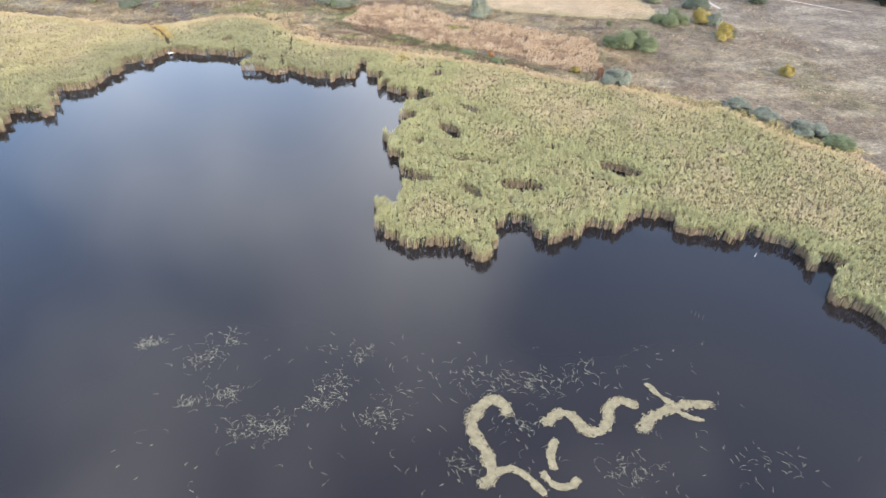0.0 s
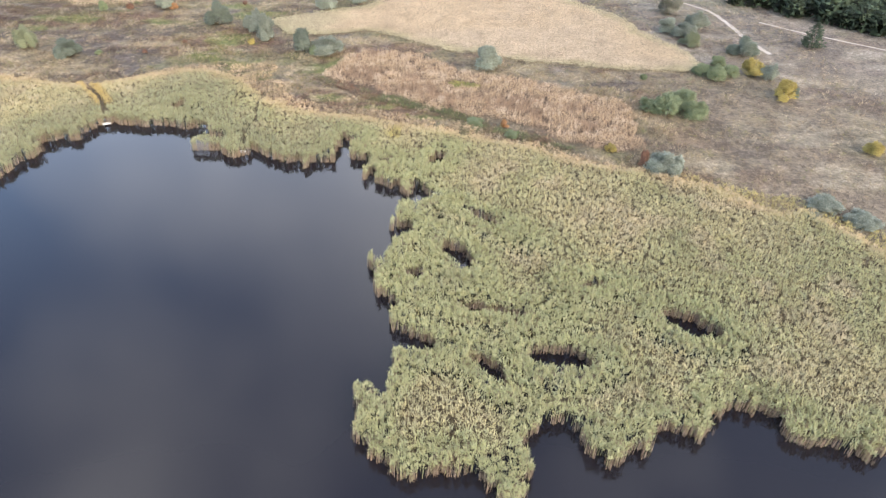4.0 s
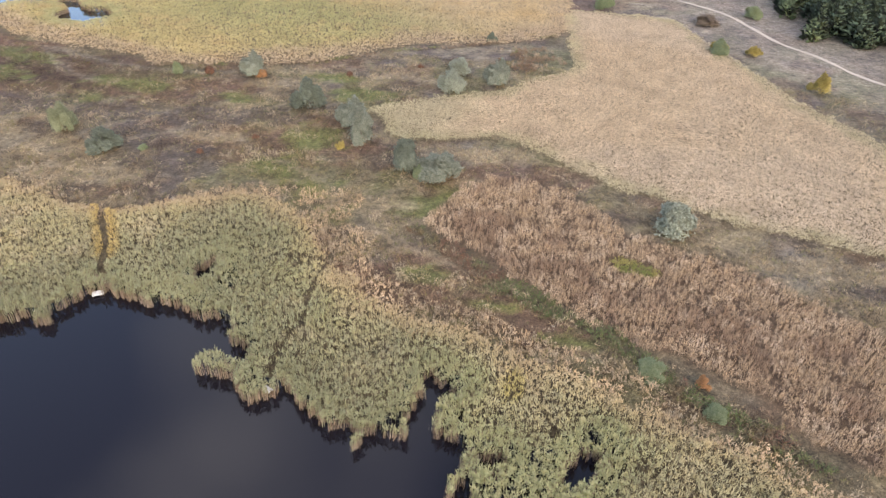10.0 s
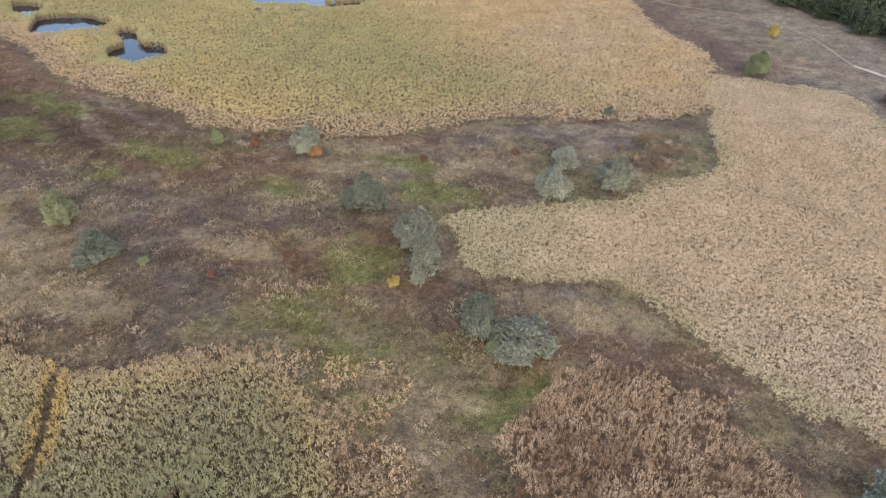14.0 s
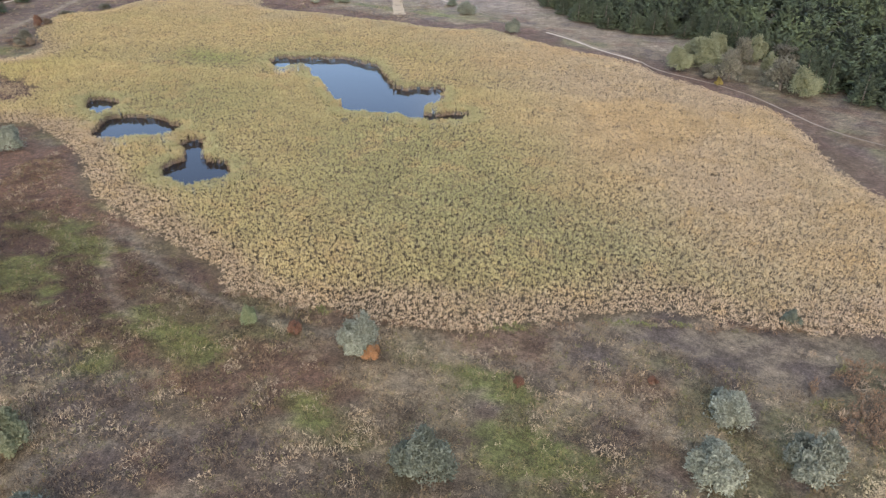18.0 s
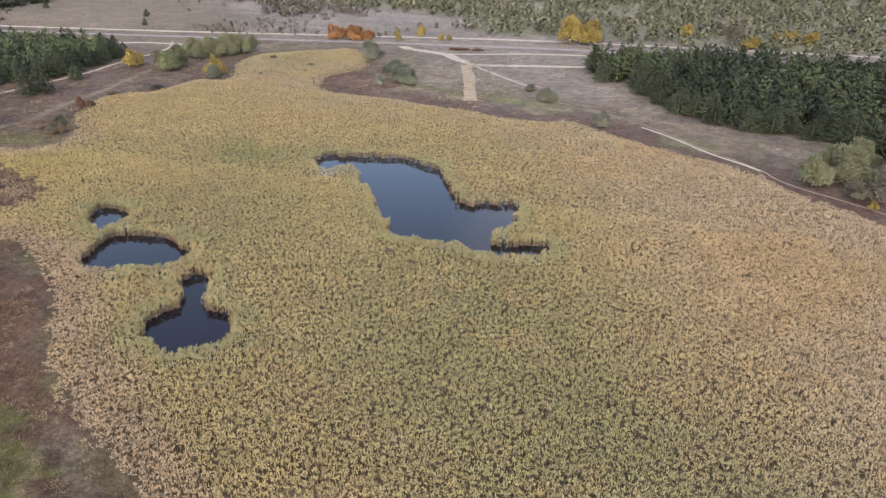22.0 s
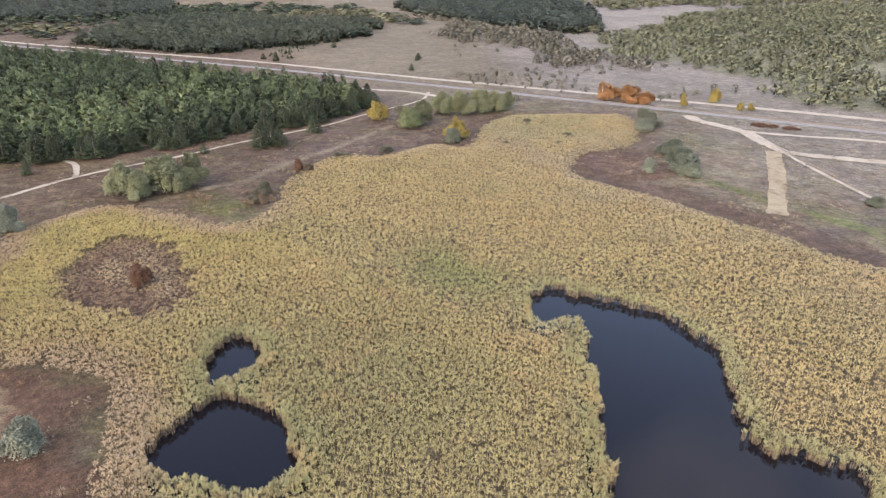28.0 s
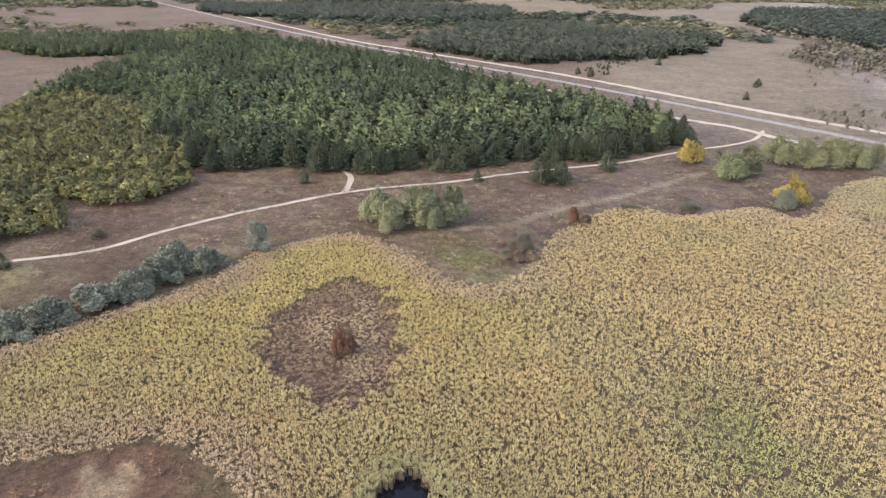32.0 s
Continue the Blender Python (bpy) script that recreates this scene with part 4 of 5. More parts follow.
col = blend(col, (0.14, 0.155, 0.06), step01(value_noise(q, 6, 70, 2), 0.58, 0.7))
reed_mesh("brown_thicket", q, np.full(len(q), 0.4), np.where(dd < 0.75, 1.0, 1.6), np.full(len(q), 0.6), np.full(len(q), 0.085), col, 18,
          "dark brown thicket of withered herbs by a ditch", 22, "herbs", 2, np.full(len(q), 0.2), (0.0, 0.35))

q = scatter(-415, 355, -340, 450, 1.0, 7)
near_ = np.minimum(np.hypot((q[:, 0] + 366) / 12, (q[:, 1] - 406) / 9), np.hypot((q[:, 0] + 391) / 8, (q[:, 1] - 431) / 6))
near_ = np.minimum(near_, np.hypot((q[:, 0] + 378) / 9, (q[:, 1] - 388) / 6)) + (value_noise(q, 5, 67, 3) - 0.5) * 1.4
ok = (near_ < 0.75) & (value_noise(q, 2.4, 68, 2) > 0.42)
q = q[ok]
col = blend(np.tile(np.array([0.15, 0.095, 0.07]), (len(q), 1)), (0.27, 0.2, 0.13), step01(value_noise(q, 3, 69, 2), 0.45, 0.62))
reed_mesh("brown_heath_thicket", q, np.full(len(q), 0.4), np.full(len(q), 1.5), np.full(len(q), 0.7), np.full(len(q), 0.1), col, 18,
          "dark withered thicket at the marsh edge", 23, "herbs", 2, np.full(len(q), 0.2), (0.0, 0.35))

# pale tan bed
q = scatter(-75, 250, 90, 412, 0.6, 3)
db = line_distance(q, L_TAN, True) - wobble(q) * 0.6 + np.random.default_rng(30).normal(0, 0.45, len(q))
q, db = q[db < 0], db[db < 0]
nb, ns = value_noise(q, 40, 27, 3), value_noise(q, 6, 28, 3)
col = blend(np.tile(np.array([0.51, 0.42, 0.305]), (len(q), 1)), (0.52, 0.41, 0.27), step01(nb, 0.45, 0.7) * 0.7)
col = blend(col, (0.42, 0.385, 0.25), step01(-q[:, 0] + 12 * (ns - 0.5), 30, 50) * 0.8)
col = blend(col, (0.38, 0.355, 0.21), step01(6 + db + 8 * (ns - 0.5), 0, 6) * 0.75)
reed_mesh("pale_reed_bed", q, np.full(len(q), 0.4), 1.3 + 0.25 * (ns - 0.5) + 0.15 * tussocks(q, 39)[0], np.full(len(q), 0.48), np.full(len(q), 0.08), col * np.array([0.96, 0.95, 0.98]), 13,
          "pale tan bed of dry reeds", 13, vary=0.2)


# great marsh: its near part finer
def pale_side(q):
    """The south-eastern side of the marsh, where the reeds are paler and even."""
    return step01(q[:, 0] * 0.75 + q[:, 1] * 0.65, 160, 230)


def marsh_colour(q, db, dw):
    nb, nm, ns = value_noise(q, 70, 41, 4), value_noise(q, 22, 42, 3), value_noise(q, 5, 43, 3)
    col = np.tile(np.array([0.465, 0.385, 0.195]), (len(q), 1))
    col = blend(col, (0.41, 0.365, 0.18), step01(nm * 0.6 + nb * 0.4, 0.46, 0.62) * 0.7)
    for x, y, a, b in ((-125, 372, 55, 30), (-150, 400, 40, 25), (-274, 434, 22, 12), (-85, 375, 35, 18), (-235, 395, 40, 30)):
        w = np.exp(-(((q[:, 0] - x) / a) ** 2 + ((q[:, 1] - y) / b) ** 2))
        col = blend(col, (0.29, 0.3, 0.15), w * (0.6 + 0.4 * ns))
    col = blend(col, (0.47, 0.375, 0.265), pale_side(q) * (0.5 + 0.5 * nm))
    col = blend(col, (0.46, 0.40, 0.165), step01(-q[:, 0], 285, 325) * step01(430 - q[:, 1], 0, 60) * 0.8)
    col = blend(col, (0.33, 0.335, 0.18), step01(8 - dw, 0, 6) * 0.8)
    col = blend(col, (0.27, 0.315, 0.115), np.exp(-(((q[:, 0] + 276) / 17) ** 2 + ((q[:, 1] - 435) / 9) ** 2)) * 0.75)
    col = blend(col, (0.43, 0.335, 0.24), step01(14 + db + 12 * (nm - 0.5), 0, 10) * (0.25 + 0.6 * step01(430 - q[:, 1], 0, 60)))
    col = blend(col, (0.43, 0.365, 0.25), step01(q[:, 1] - 0.1 * q[:, 0], 505, 560) * (0.35 + 0.5 * step01(nm, 0.4, 0.65)))
    col = blend(col, (0.36, 0.35, 0.2), step01(q[:, 1] - 0.1 * q[:, 0], 520, 580) * step01(nb, 0.45, 0.6) * 0.6)
    col = blend(col, (0.5, 0.375, 0.2), step01(value_noise(q, 34, 45, 3), 0.48, 0.66) * pale_side(q) * 0.7)
    return blend(col, (0.47, 0.345, 0.18), step01(ns, 0.55, 0.8) * 0.5)


def marsh(name, x0, y0, x1, y1, gap, blades, width, seed, chosen):
    q = scatter(x0, y0, x1, y1, gap, seed)
    q = q[chosen(q)]
    db = line_distance(q, L_MARSH, True) - wobble(q) * 0.6 + (value_noise(q, 26, 46, 2) - 0.5) * 9
    db = db + np.random.default_rng(seed + 5).normal(0, 0.7, len(q))
    q, db = q[db < 0], db[db < 0]
    dw = water_distance(q, scallops(q) * 0.5)
    keep = dw > 0
    patch = line_distance(q, L_PATCH, True, 30) + wobble(q) * 1.8 + np.random.default_rng(seed + 6).normal(0, 1.0, len(q))
    thin = np.random.default_rng(seed).uniform(0, 1, len(q))
    keep &= (patch > 0) | (thin < 0.55 + 0.3 * step01(value_noise(q, 4, 47, 2), 0.4, 0.6))
    lift, gaps = tussocks(q, 38)
    keep &= ~gaps | (thin < 0.3)
    q, db, dw, patch, lift = q[keep], db[keep], dw[keep], patch[keep], lift[keep]
    col = marsh_colour(q, db, dw)
    burnt = blend(np.tile(np.array([0.25, 0.17, 0.12]), (len(q), 1)), (0.43, 0.34, 0.22), step01(value_noise(q, 5, 48, 3) + 0.012 * (q[:, 1] - 358), 0.36, 0.55) * step01(-patch, 2, 6))
    col = col + (burnt - col) * (step01(-patch, -2, 2) * 0.9)[:, None]
    h = (2.3 + 0.5 * (value_noise(q, 12, 44, 3) - 0.5) - 0.8 * step01(8 + db, 0, 8) - 0.15 * step01(0.9 - dw, 0, 0.9) + 0.65 * lift * (1 - 0.5 * pale_side(q))) * np.where(patch < 0, 0.5, 1.0)
    q, col, h, dw = thicken(q, col, h, dw)
    pale = pale_side(q)
    reed_mesh(name, q, np.full(len(q), 0.1), h, gap * (0.6 + 0.16 * pale), np.full(len(q), width), col, blades,
              "broad golden and olive reed marsh", seed, vary=0.42 - 0.12 * pale, skirt=0.42 + 0.25 * step01(dw, 0.3, 1.0))
    stalks("pond_reed_stalks", q, dw, h, seed + 20)


def near_part(q):
    return (q[:, 1] - 0.35 * q[:, 0] < 515)


marsh("reed_marsh", -390, 255, -10, 560, 0.76, 14, 0.088, 14, near_part)
marsh("reed_marsh_far", -445, 370, -10, 625, 0.98, 12, 0.105, 15, lambda q: ~near_part(q))


# ---- steppe herbs ----
def soil_at(q):
    """The colour of the soil sheet at the points q."""
    ix, iy = np.clip(np.searchsorted(gx, q[:, 0]), 0, nx - 1), np.clip(np.searchsorted(gy, q[:, 1]), 0, ny - 1)
    return soil[iy * nx + ix], in_reed[iy * nx + ix], d_water[iy * nx + ix]


def herb_tone(q, tone, seed):
    """Herbs are of the soil's tone, dark brown, straw or olive."""
    pick = 0.3 + 0.4 * np.random.default_rng(seed).uniform(0, 1, len(q)) + (value_noise(q, 3.5, 55, 3) - 0.5) * 1.5
    col = tone * 0.85 + np.array([0.075, 0.062, 0.04])
    col = np.where((pick < 0.27)[:, None], tone * 0.4 + np.array([0.02, 0.014, 0.012]), col)
    col = np.where((pick > 0.74)[:, None], tone * 0.5 + np.array([0.26, 0.215, 0.15]), col)
    col = np.where(((pick > 0.52) & (pick < 0.62))[:, None], tone * 0.5 + np.array([0.08, 0.088, 0.03]), col)
    return col * (1 - 0.4 * rusty_west(q))[:, None]


q = scatter(-235, 160, 125, 345, 0.82, 8)
tone, inside, dw = soil_at(q)
clump = value_noise(q, 4, 51, 3)
ok = (inside > 0.8) & (dw > 6) & (np.random.default_rng(8).uniform(0, 1, len(q)) < step01(clump, 0.22, 0.5) * (1 - 0.7 * step01(q[:, 0], 48, 75)))
for line_, tone_, half, amount in FOOTWAYS[::3] + FOOTWAYS[4:]:
    ok &= line_distance(q, smooth_line(line_, 3, False), reach=10) > half
q, tone, clump = q[ok], tone[ok], clump[ok]
reed_mesh("steppe_herbs", q, np.full(len(q), 0.5), 0.4 + 1.4 * clump**2, np.full(len(q), 0.6), np.full(len(q), 0.07), herb_tone(q, tone, 1), 10,
          "low dry herbs and grass tussocks", 16, "grass", 1, np.full(len(q), 0.1), (0.1, 0.6))
q = scatter(-470, 240, -250, 660, 2.1, 18)
tone, inside, dw = soil_at(q)
clump = value_noise(q, 7, 52, 3)
ok = (inside > 1.0) & (dw > 6) & (np.random.default_rng(18).uniform(0, 1, len(q)) < step01(clump, 0.4, 0.62))
q, tone, clump = q[ok], tone[ok], clump[ok]
reed_mesh("heath_herbs", q, np.full(len(q), 0.5), 0.4 + 0.8 * clump**2, np.full(len(q), 0.95), np.full(len(q), 0.13), herb_tone(q, tone, 2), 12,
          "low rusty herbs on the heath", 17, "grass", 1, np.full(len(q), 0.1), (0.1, 0.6))

# ---- algae on the lake ----
def algae_mat(line_, half, seed):
    """A winding mat of many small overlapping flakes, ragged and broken by noise."""
    rng = np.random.default_rng(seed)
    p = smooth_line(line_, 0.2, False)
    d = np.gradient(p, axis=0)
    n = len(p) * 85
    k = rng.integers(0, len(p), n)
    c = p[k] + rng.normal(0, 0.5, (n, 2)) * half
    off = np.hypot(*(c - p[k]).T) / half
    ok = value_noise(c, 0.9, 7, 3) > 0.1 + 0.3 * off**1.5
    c, k, n = c[ok], k[ok], int(ok.sum())
    a = np.arctan2(d[k, 1], d[k, 0]) + rng.normal(0, 0.45, n)
    u = np.stack([np.cos(a), np.sin(a)], -1) * rng.uniform(0.08, 0.34, n)[:, None]
    w = np.stack([-np.sin(a), np.cos(a)], -1) * rng.uniform(0.02, 0.07, n)[:, None]
    z = rng.uniform(0.01, 0.07, n)
    v = np.empty((n, 4, 3))
    for m, (cu, cw) in enumerate(((-1, -0.2), (0.1, -1), (1, 0.3), (-0.2, 1))):
        v[:, m, :2], v[:, m, 2] = c + u * cu + w * cw, z
    ob = mesh_object("algae_mat", v.reshape(-1, 3), np.arange(n * 4).reshape(-1, 4), M_ALGAE)
    return tagged(ob, "beige winding mat of floating algae on dark water", "algae", "algae mats")


algae_mat([(9.8, 66.8), (8.6, 69.0), (6.6, 68.6), (5.0, 66.2), (4.6, 63.6), (5.6, 61), (6.8, 58.4), (7.0, 56), (6.0, 54.6)], 0.95, 101)
algae_mat([(8.0, 56.4), (9.8, 57), (11.6, 55.8), (13.6, 53.4)], 0.5, 102)
algae_mat([(14.0, 56.2), (15.0, 54.6), (17.2, 54.4), (18.2, 55.4)], 0.5, 103)
algae_mat([(15.4, 57.4), (15.2, 59.4), (16.0, 61.6)], 0.55, 104)
algae_mat([(15.4, 65.2), (17.4, 66.8), (19.2, 66.2), (20.6, 63.8), (22.4, 63.4), (24.0, 65.2), (24.6, 67.6), (26.4, 69.2), (28.6, 68.6)], 0.85, 105)
algae_mat([(28.8, 64.2), (30.4, 66.0), (32.6, 67.4), (35.4, 68.6), (39.6, 69.0)], 0.9, 106)
algae_mat([(31.6, 72.6), (32.6, 70.8), (34.0, 69.2)], 0.45, 107)
algae_mat([(34.5, 68), (36.0, 66.6), (37.8, 66.0)], 0.4, 108)
CLUMPS = [(-26.7, 62.7, 2.2), (-22.9, 63.3, 2.2), (-31.2, 68.9, 2.0), (-17.6, 67.6, 1.6), (-36.5, 67.1, 1.2), (-34.4, 81, 2.2), (-36.8, 76.4, 2.2), (-46.7, 79.3, 1.2),
          (-8.3, 65.2, 2), (-15.6, 71, 2.2), (-14.4, 78.3, 3), (22.7, 74.4, 3), (15.5, 72.4, 3), (3.3, 57.3, 2), (8, 71.5, 4), (12, 64, 3), (0, 74, 6), (26, 57, 3), (46, 58, 4)]
rng = np.random.default_rng(77)
av = []
for k in range(1000):
    if k < 820:
        cx, cy, r = CLUMPS[int(rng.integers(len(CLUMPS)))]
        x, y = rng.normal(cx, r * 0.8), rng.normal(cy, r * 0.55)
    else:
        x, y = rng.uniform(-45, 45), rng.uniform(48, 82)
    n = int(rng.integers(8, 26))
    a = rng.normal(2.2, 0.8)
    along = np.linspace(0, rng.uniform(0.4, 1.5), n)
    swing = rng.normal(0, 0.6)
    c = np.stack([x + np.cos(a + swing * along) * along, y + np.sin(a + swing * along) * along], -1) + rng.normal(0, 0.05, (n, 2))
    b = a + swing * along + rng.normal(0, 0.35, n)
    u = np.stack([np.cos(b), np.sin(b)], -1)
    w = u[:, ::-1] * np.array([-1, 1]) * rng.uniform(0.01, 0.035, (n, 1))
    u = u * rng.uniform(0.03, 0.12, (n, 1))
    z = rng.uniform(0.006, 0.016, (n, 1))
    av.append(np.stack([np.column_stack([c + u * p + w * o, z]) for p, o in ((-1, -0.3), (0.2, -1), (1, 0.4), (-0.3, 1))], 1))
av = np.concatenate(av).reshape(-1, 3)
tagged(mesh_object("algae_flecks", av, np.arange(len(av)).reshape(-1, 4), M_THREAD), "pale drifting flecks of algae on dark water", "algae", kind="stuff")


# ---- trees ----
def tube(bm, a, b, ra, rb, sides=7):
    a, b = Vector(a), Vector(b)
    turn = (b - a).to_track_quat("Z", "Y").to_matrix()
    rings = []
    for c, r in ((a, ra), (b, rb)):
        rings.append([bm.verts.new(c + turn @ Vector((r * math.cos(2 * math.pi * i / sides), r * math.sin(2 * math.pi * i / sides), 0))) for i in range(sides)])
    for i in range(sides):
        bm.faces.new((rings[0][i], rings[0][(i + 1) % sides], rings[1][(i + 1) % sides], rings[1][i]))
    bm.faces.new(rings[1])


def leaf_cloud(rng, lobes, count, size):
    """Small leaf blades spread over the shells of several lobes; unit crown."""
    v, per = [], max(1, count // len(lobes))
    for cx, cy, cz, rx, rz in lobes:
        d = rng.normal(0, 1, (per, 3))
        d /= np.linalg.norm(d, axis=1)[:, None]
        d[:, 2] = np.where(d[:, 2] < -0.75, -d[:, 2], d[:, 2])
        r = (rng.uniform(0.5, 1.0, per) + 0.38 * rng.uniform(0, 1, per) ** 5)[:, None]
        p = np.array([cx, cy, cz]) + d * r * np.array([rx, rx, rz])
        u = rng.normal(0, 0.8, (per, 3)) + d * 0.8 + np.array([0, 0, 0.3])
        u /= np.linalg.norm(u, axis=1)[:, None]
        w = np.cross(u, rng.normal(0, 1, (per, 3)))
        w /= np.linalg.norm(w, axis=1)[:, None]
        s = size * rng.uniform(0.6, 1.4, per)[:, None]
        v.append(np.stack([p - u * s + w * s * 0.45, p - u * s * 0.8 - w * s * 0.45, p + u * s], 1))
    v = np.concatenate(v)
    return v.reshape(-1, 3), np.arange(len(v) * 3).reshape(-1, 3)


def broadleaf(name, kind, seed, lobes_n, count, size, upright=1.0):
    """A tree 1 m high and 1 m wide, to be scaled: trunk, limbs, crown."""
    rng = np.random.default_rng(seed)
    root = new(name)
    bm = bmesh.new()
    tube(bm, (0, 0, -0.02), (0.01, 0, 0.2), 0.035, 0.028)
    tube(bm, (0.01, 0, 0.2), (0.0, 0.02, 0.5), 0.028, 0.015)
    part("trunk", bm, M_BARK, root)
    lobes = [(0.02, 0.03, 0.5, 0.24, 0.36), (0.05, -0.04, 0.25, 0.38, 0.23)]
    for k in range(lobes_n):
        a = 2 * math.pi * k / lobes_n + rng.uniform(-0.4, 0.4)
        z = rng.uniform(0.18, 0.7) * upright
        r = rng.uniform(0.14, 0.42) * (1 - 1.4 * max(0.0, z - 0.35))
        lobes.append((r * math.cos(a), r * math.sin(a), z, rng.uniform(0.1, 0.2), rng.uniform(0.15, 0.3)))
        if k < 5:
            bm = bmesh.new()
            tube(bm, (0.005, 0, 0.12 + 0.03 * k), (r * 0.9 * math.cos(a), r * 0.9 * math.sin(a), z), 0.018, 0.006, 5)
            limb = part("limb", bm, M_BARK, root)
            for j in range(3 if kind == "grey" else 0):
                tip = Vector((r * math.cos(a), r * math.sin(a), z)) + Vector(rng.normal(0, 0.12, 3).tolist()) + Vector((0, 0, 0.16))
                bm = bmesh.new()
                tube(bm, Vector((r * math.cos(a), r * math.sin(a), z)) * (0.55 + 0.12 * j), tip, 0.006, 0.002, 4)
                part("twig", bm, M_BARK, limb, "bare grey twig")
    v, f = leaf_cloud(rng, lobes, count, size)
    mesh_object("crown", v, f, LEAVES[kind], root)
    return root


def pine_arrays(rng, count, size, inner=0.35):
    """Sprays of needles on the tiers of a pointed, uneven crown; unit height, about 0.6 wide."""
    z = 0.08 + 0.9 * rng.uniform(0, 1, count) ** 1.25
    a = rng.uniform(0, 2 * np.pi, count)
    tier = 0.82 + 0.18 * np.cos(z * 2 * np.pi * 7 + 0.8 * np.sin(a * 2))
    lobe = 1 + 0.22 * np.sin(3 * a + 9 * z) + rng.normal(0, 0.1, count)
    r = (0.3 * (1 - z**1.7) ** 0.9 * (0.75 + 0.25 * np.minimum(1, z * 4)) * tier * lobe + 0.012) * np.where(rng.uniform(0, 1, count) < inner, rng.uniform(0.4, 0.85, count), 1)
    away = np.stack([np.cos(a), np.sin(a), np.zeros(count)], -1)
    p = away * r[:, None] + np.array([0, 0, 1.0]) * z[:, None]
    u = away * 0.8 + np.array([0, 0, 0.55]) + rng.normal(0, 0.3, (count, 3))
    u /= np.linalg.norm(u, axis=1)[:, None]
    w = np.cross(u, rng.normal(0, 1, (count, 3)))
    w /= np.linalg.norm(w, axis=1)[:, None]
    s = (size * rng.uniform(0.7, 1.3, count) * (1.15 - 0.5 * z))[:, None]
    v = np.stack([p - u * s + w * s * 0.5, p - u * s * 0.8 - w * s * 0.5, p + u * s], 1)
    return v.reshape(-1, 3), np.arange(count * 3).reshape(-1, 3)


def pine_tree(seed):
    rng = np.random.default_rng(seed)
    root = new("pine_tree")
    bm = bmesh.new()
    tube(bm, (0, 0, -0.02), (0, 0, 0.5), 0.02, 0.013)
    tube(bm, (0, 0, 0.5), (0, 0, 0.97), 0.013, 0.003)
    part("trunk", bm, M_BARK, root)
    v, f = pine_arrays(rng, 1500, 0.034)
    mesh_object("crown", v, f, LEAVES["pine"], root)
    return root


def stand(root, x, y, h, w, turn, label, category, group=""):
    root.matrix_basis = pose(x, y, 0.5, 0, 0, turn) @ Matrix.Diagonal((w, w, h, 1))
    return tagged(root, label, category, group)


KINDS = {"silver": ("oleaster_tree", 11, 11500, 0.034, "silver-grey leafy oleaster on dry steppe"),
         "dark": ("dark_bush", 10, 11000, 0.034, "dense grey-green bush on dry steppe"),
         "green": ("green_bush", 11, 10500, 0.034, "broad green bush among dry grass"),
         "willow": ("willow_tree", 13, 9500, 0.03, "broad olive-green willow with dense rounded crown"),
         "yellow": ("yellow_tree", 8, 4000, 0.044, "small tree in bright yellow autumn leaf"),
         "orange": ("orange_bush", 9, 4600, 0.042, "wide bush in orange autumn leaf"),
         "red": ("red_bush", 6, 2400, 0.05, "small rusty red bush among dry herbs"),
         "brown": ("brown_bush", 6, 2400, 0.05, "withered brown bush among dry grass"),
         "grey": ("bare_bush", 9, 3800, 0.032, "half-bare grey-brown bush on dry heath")}
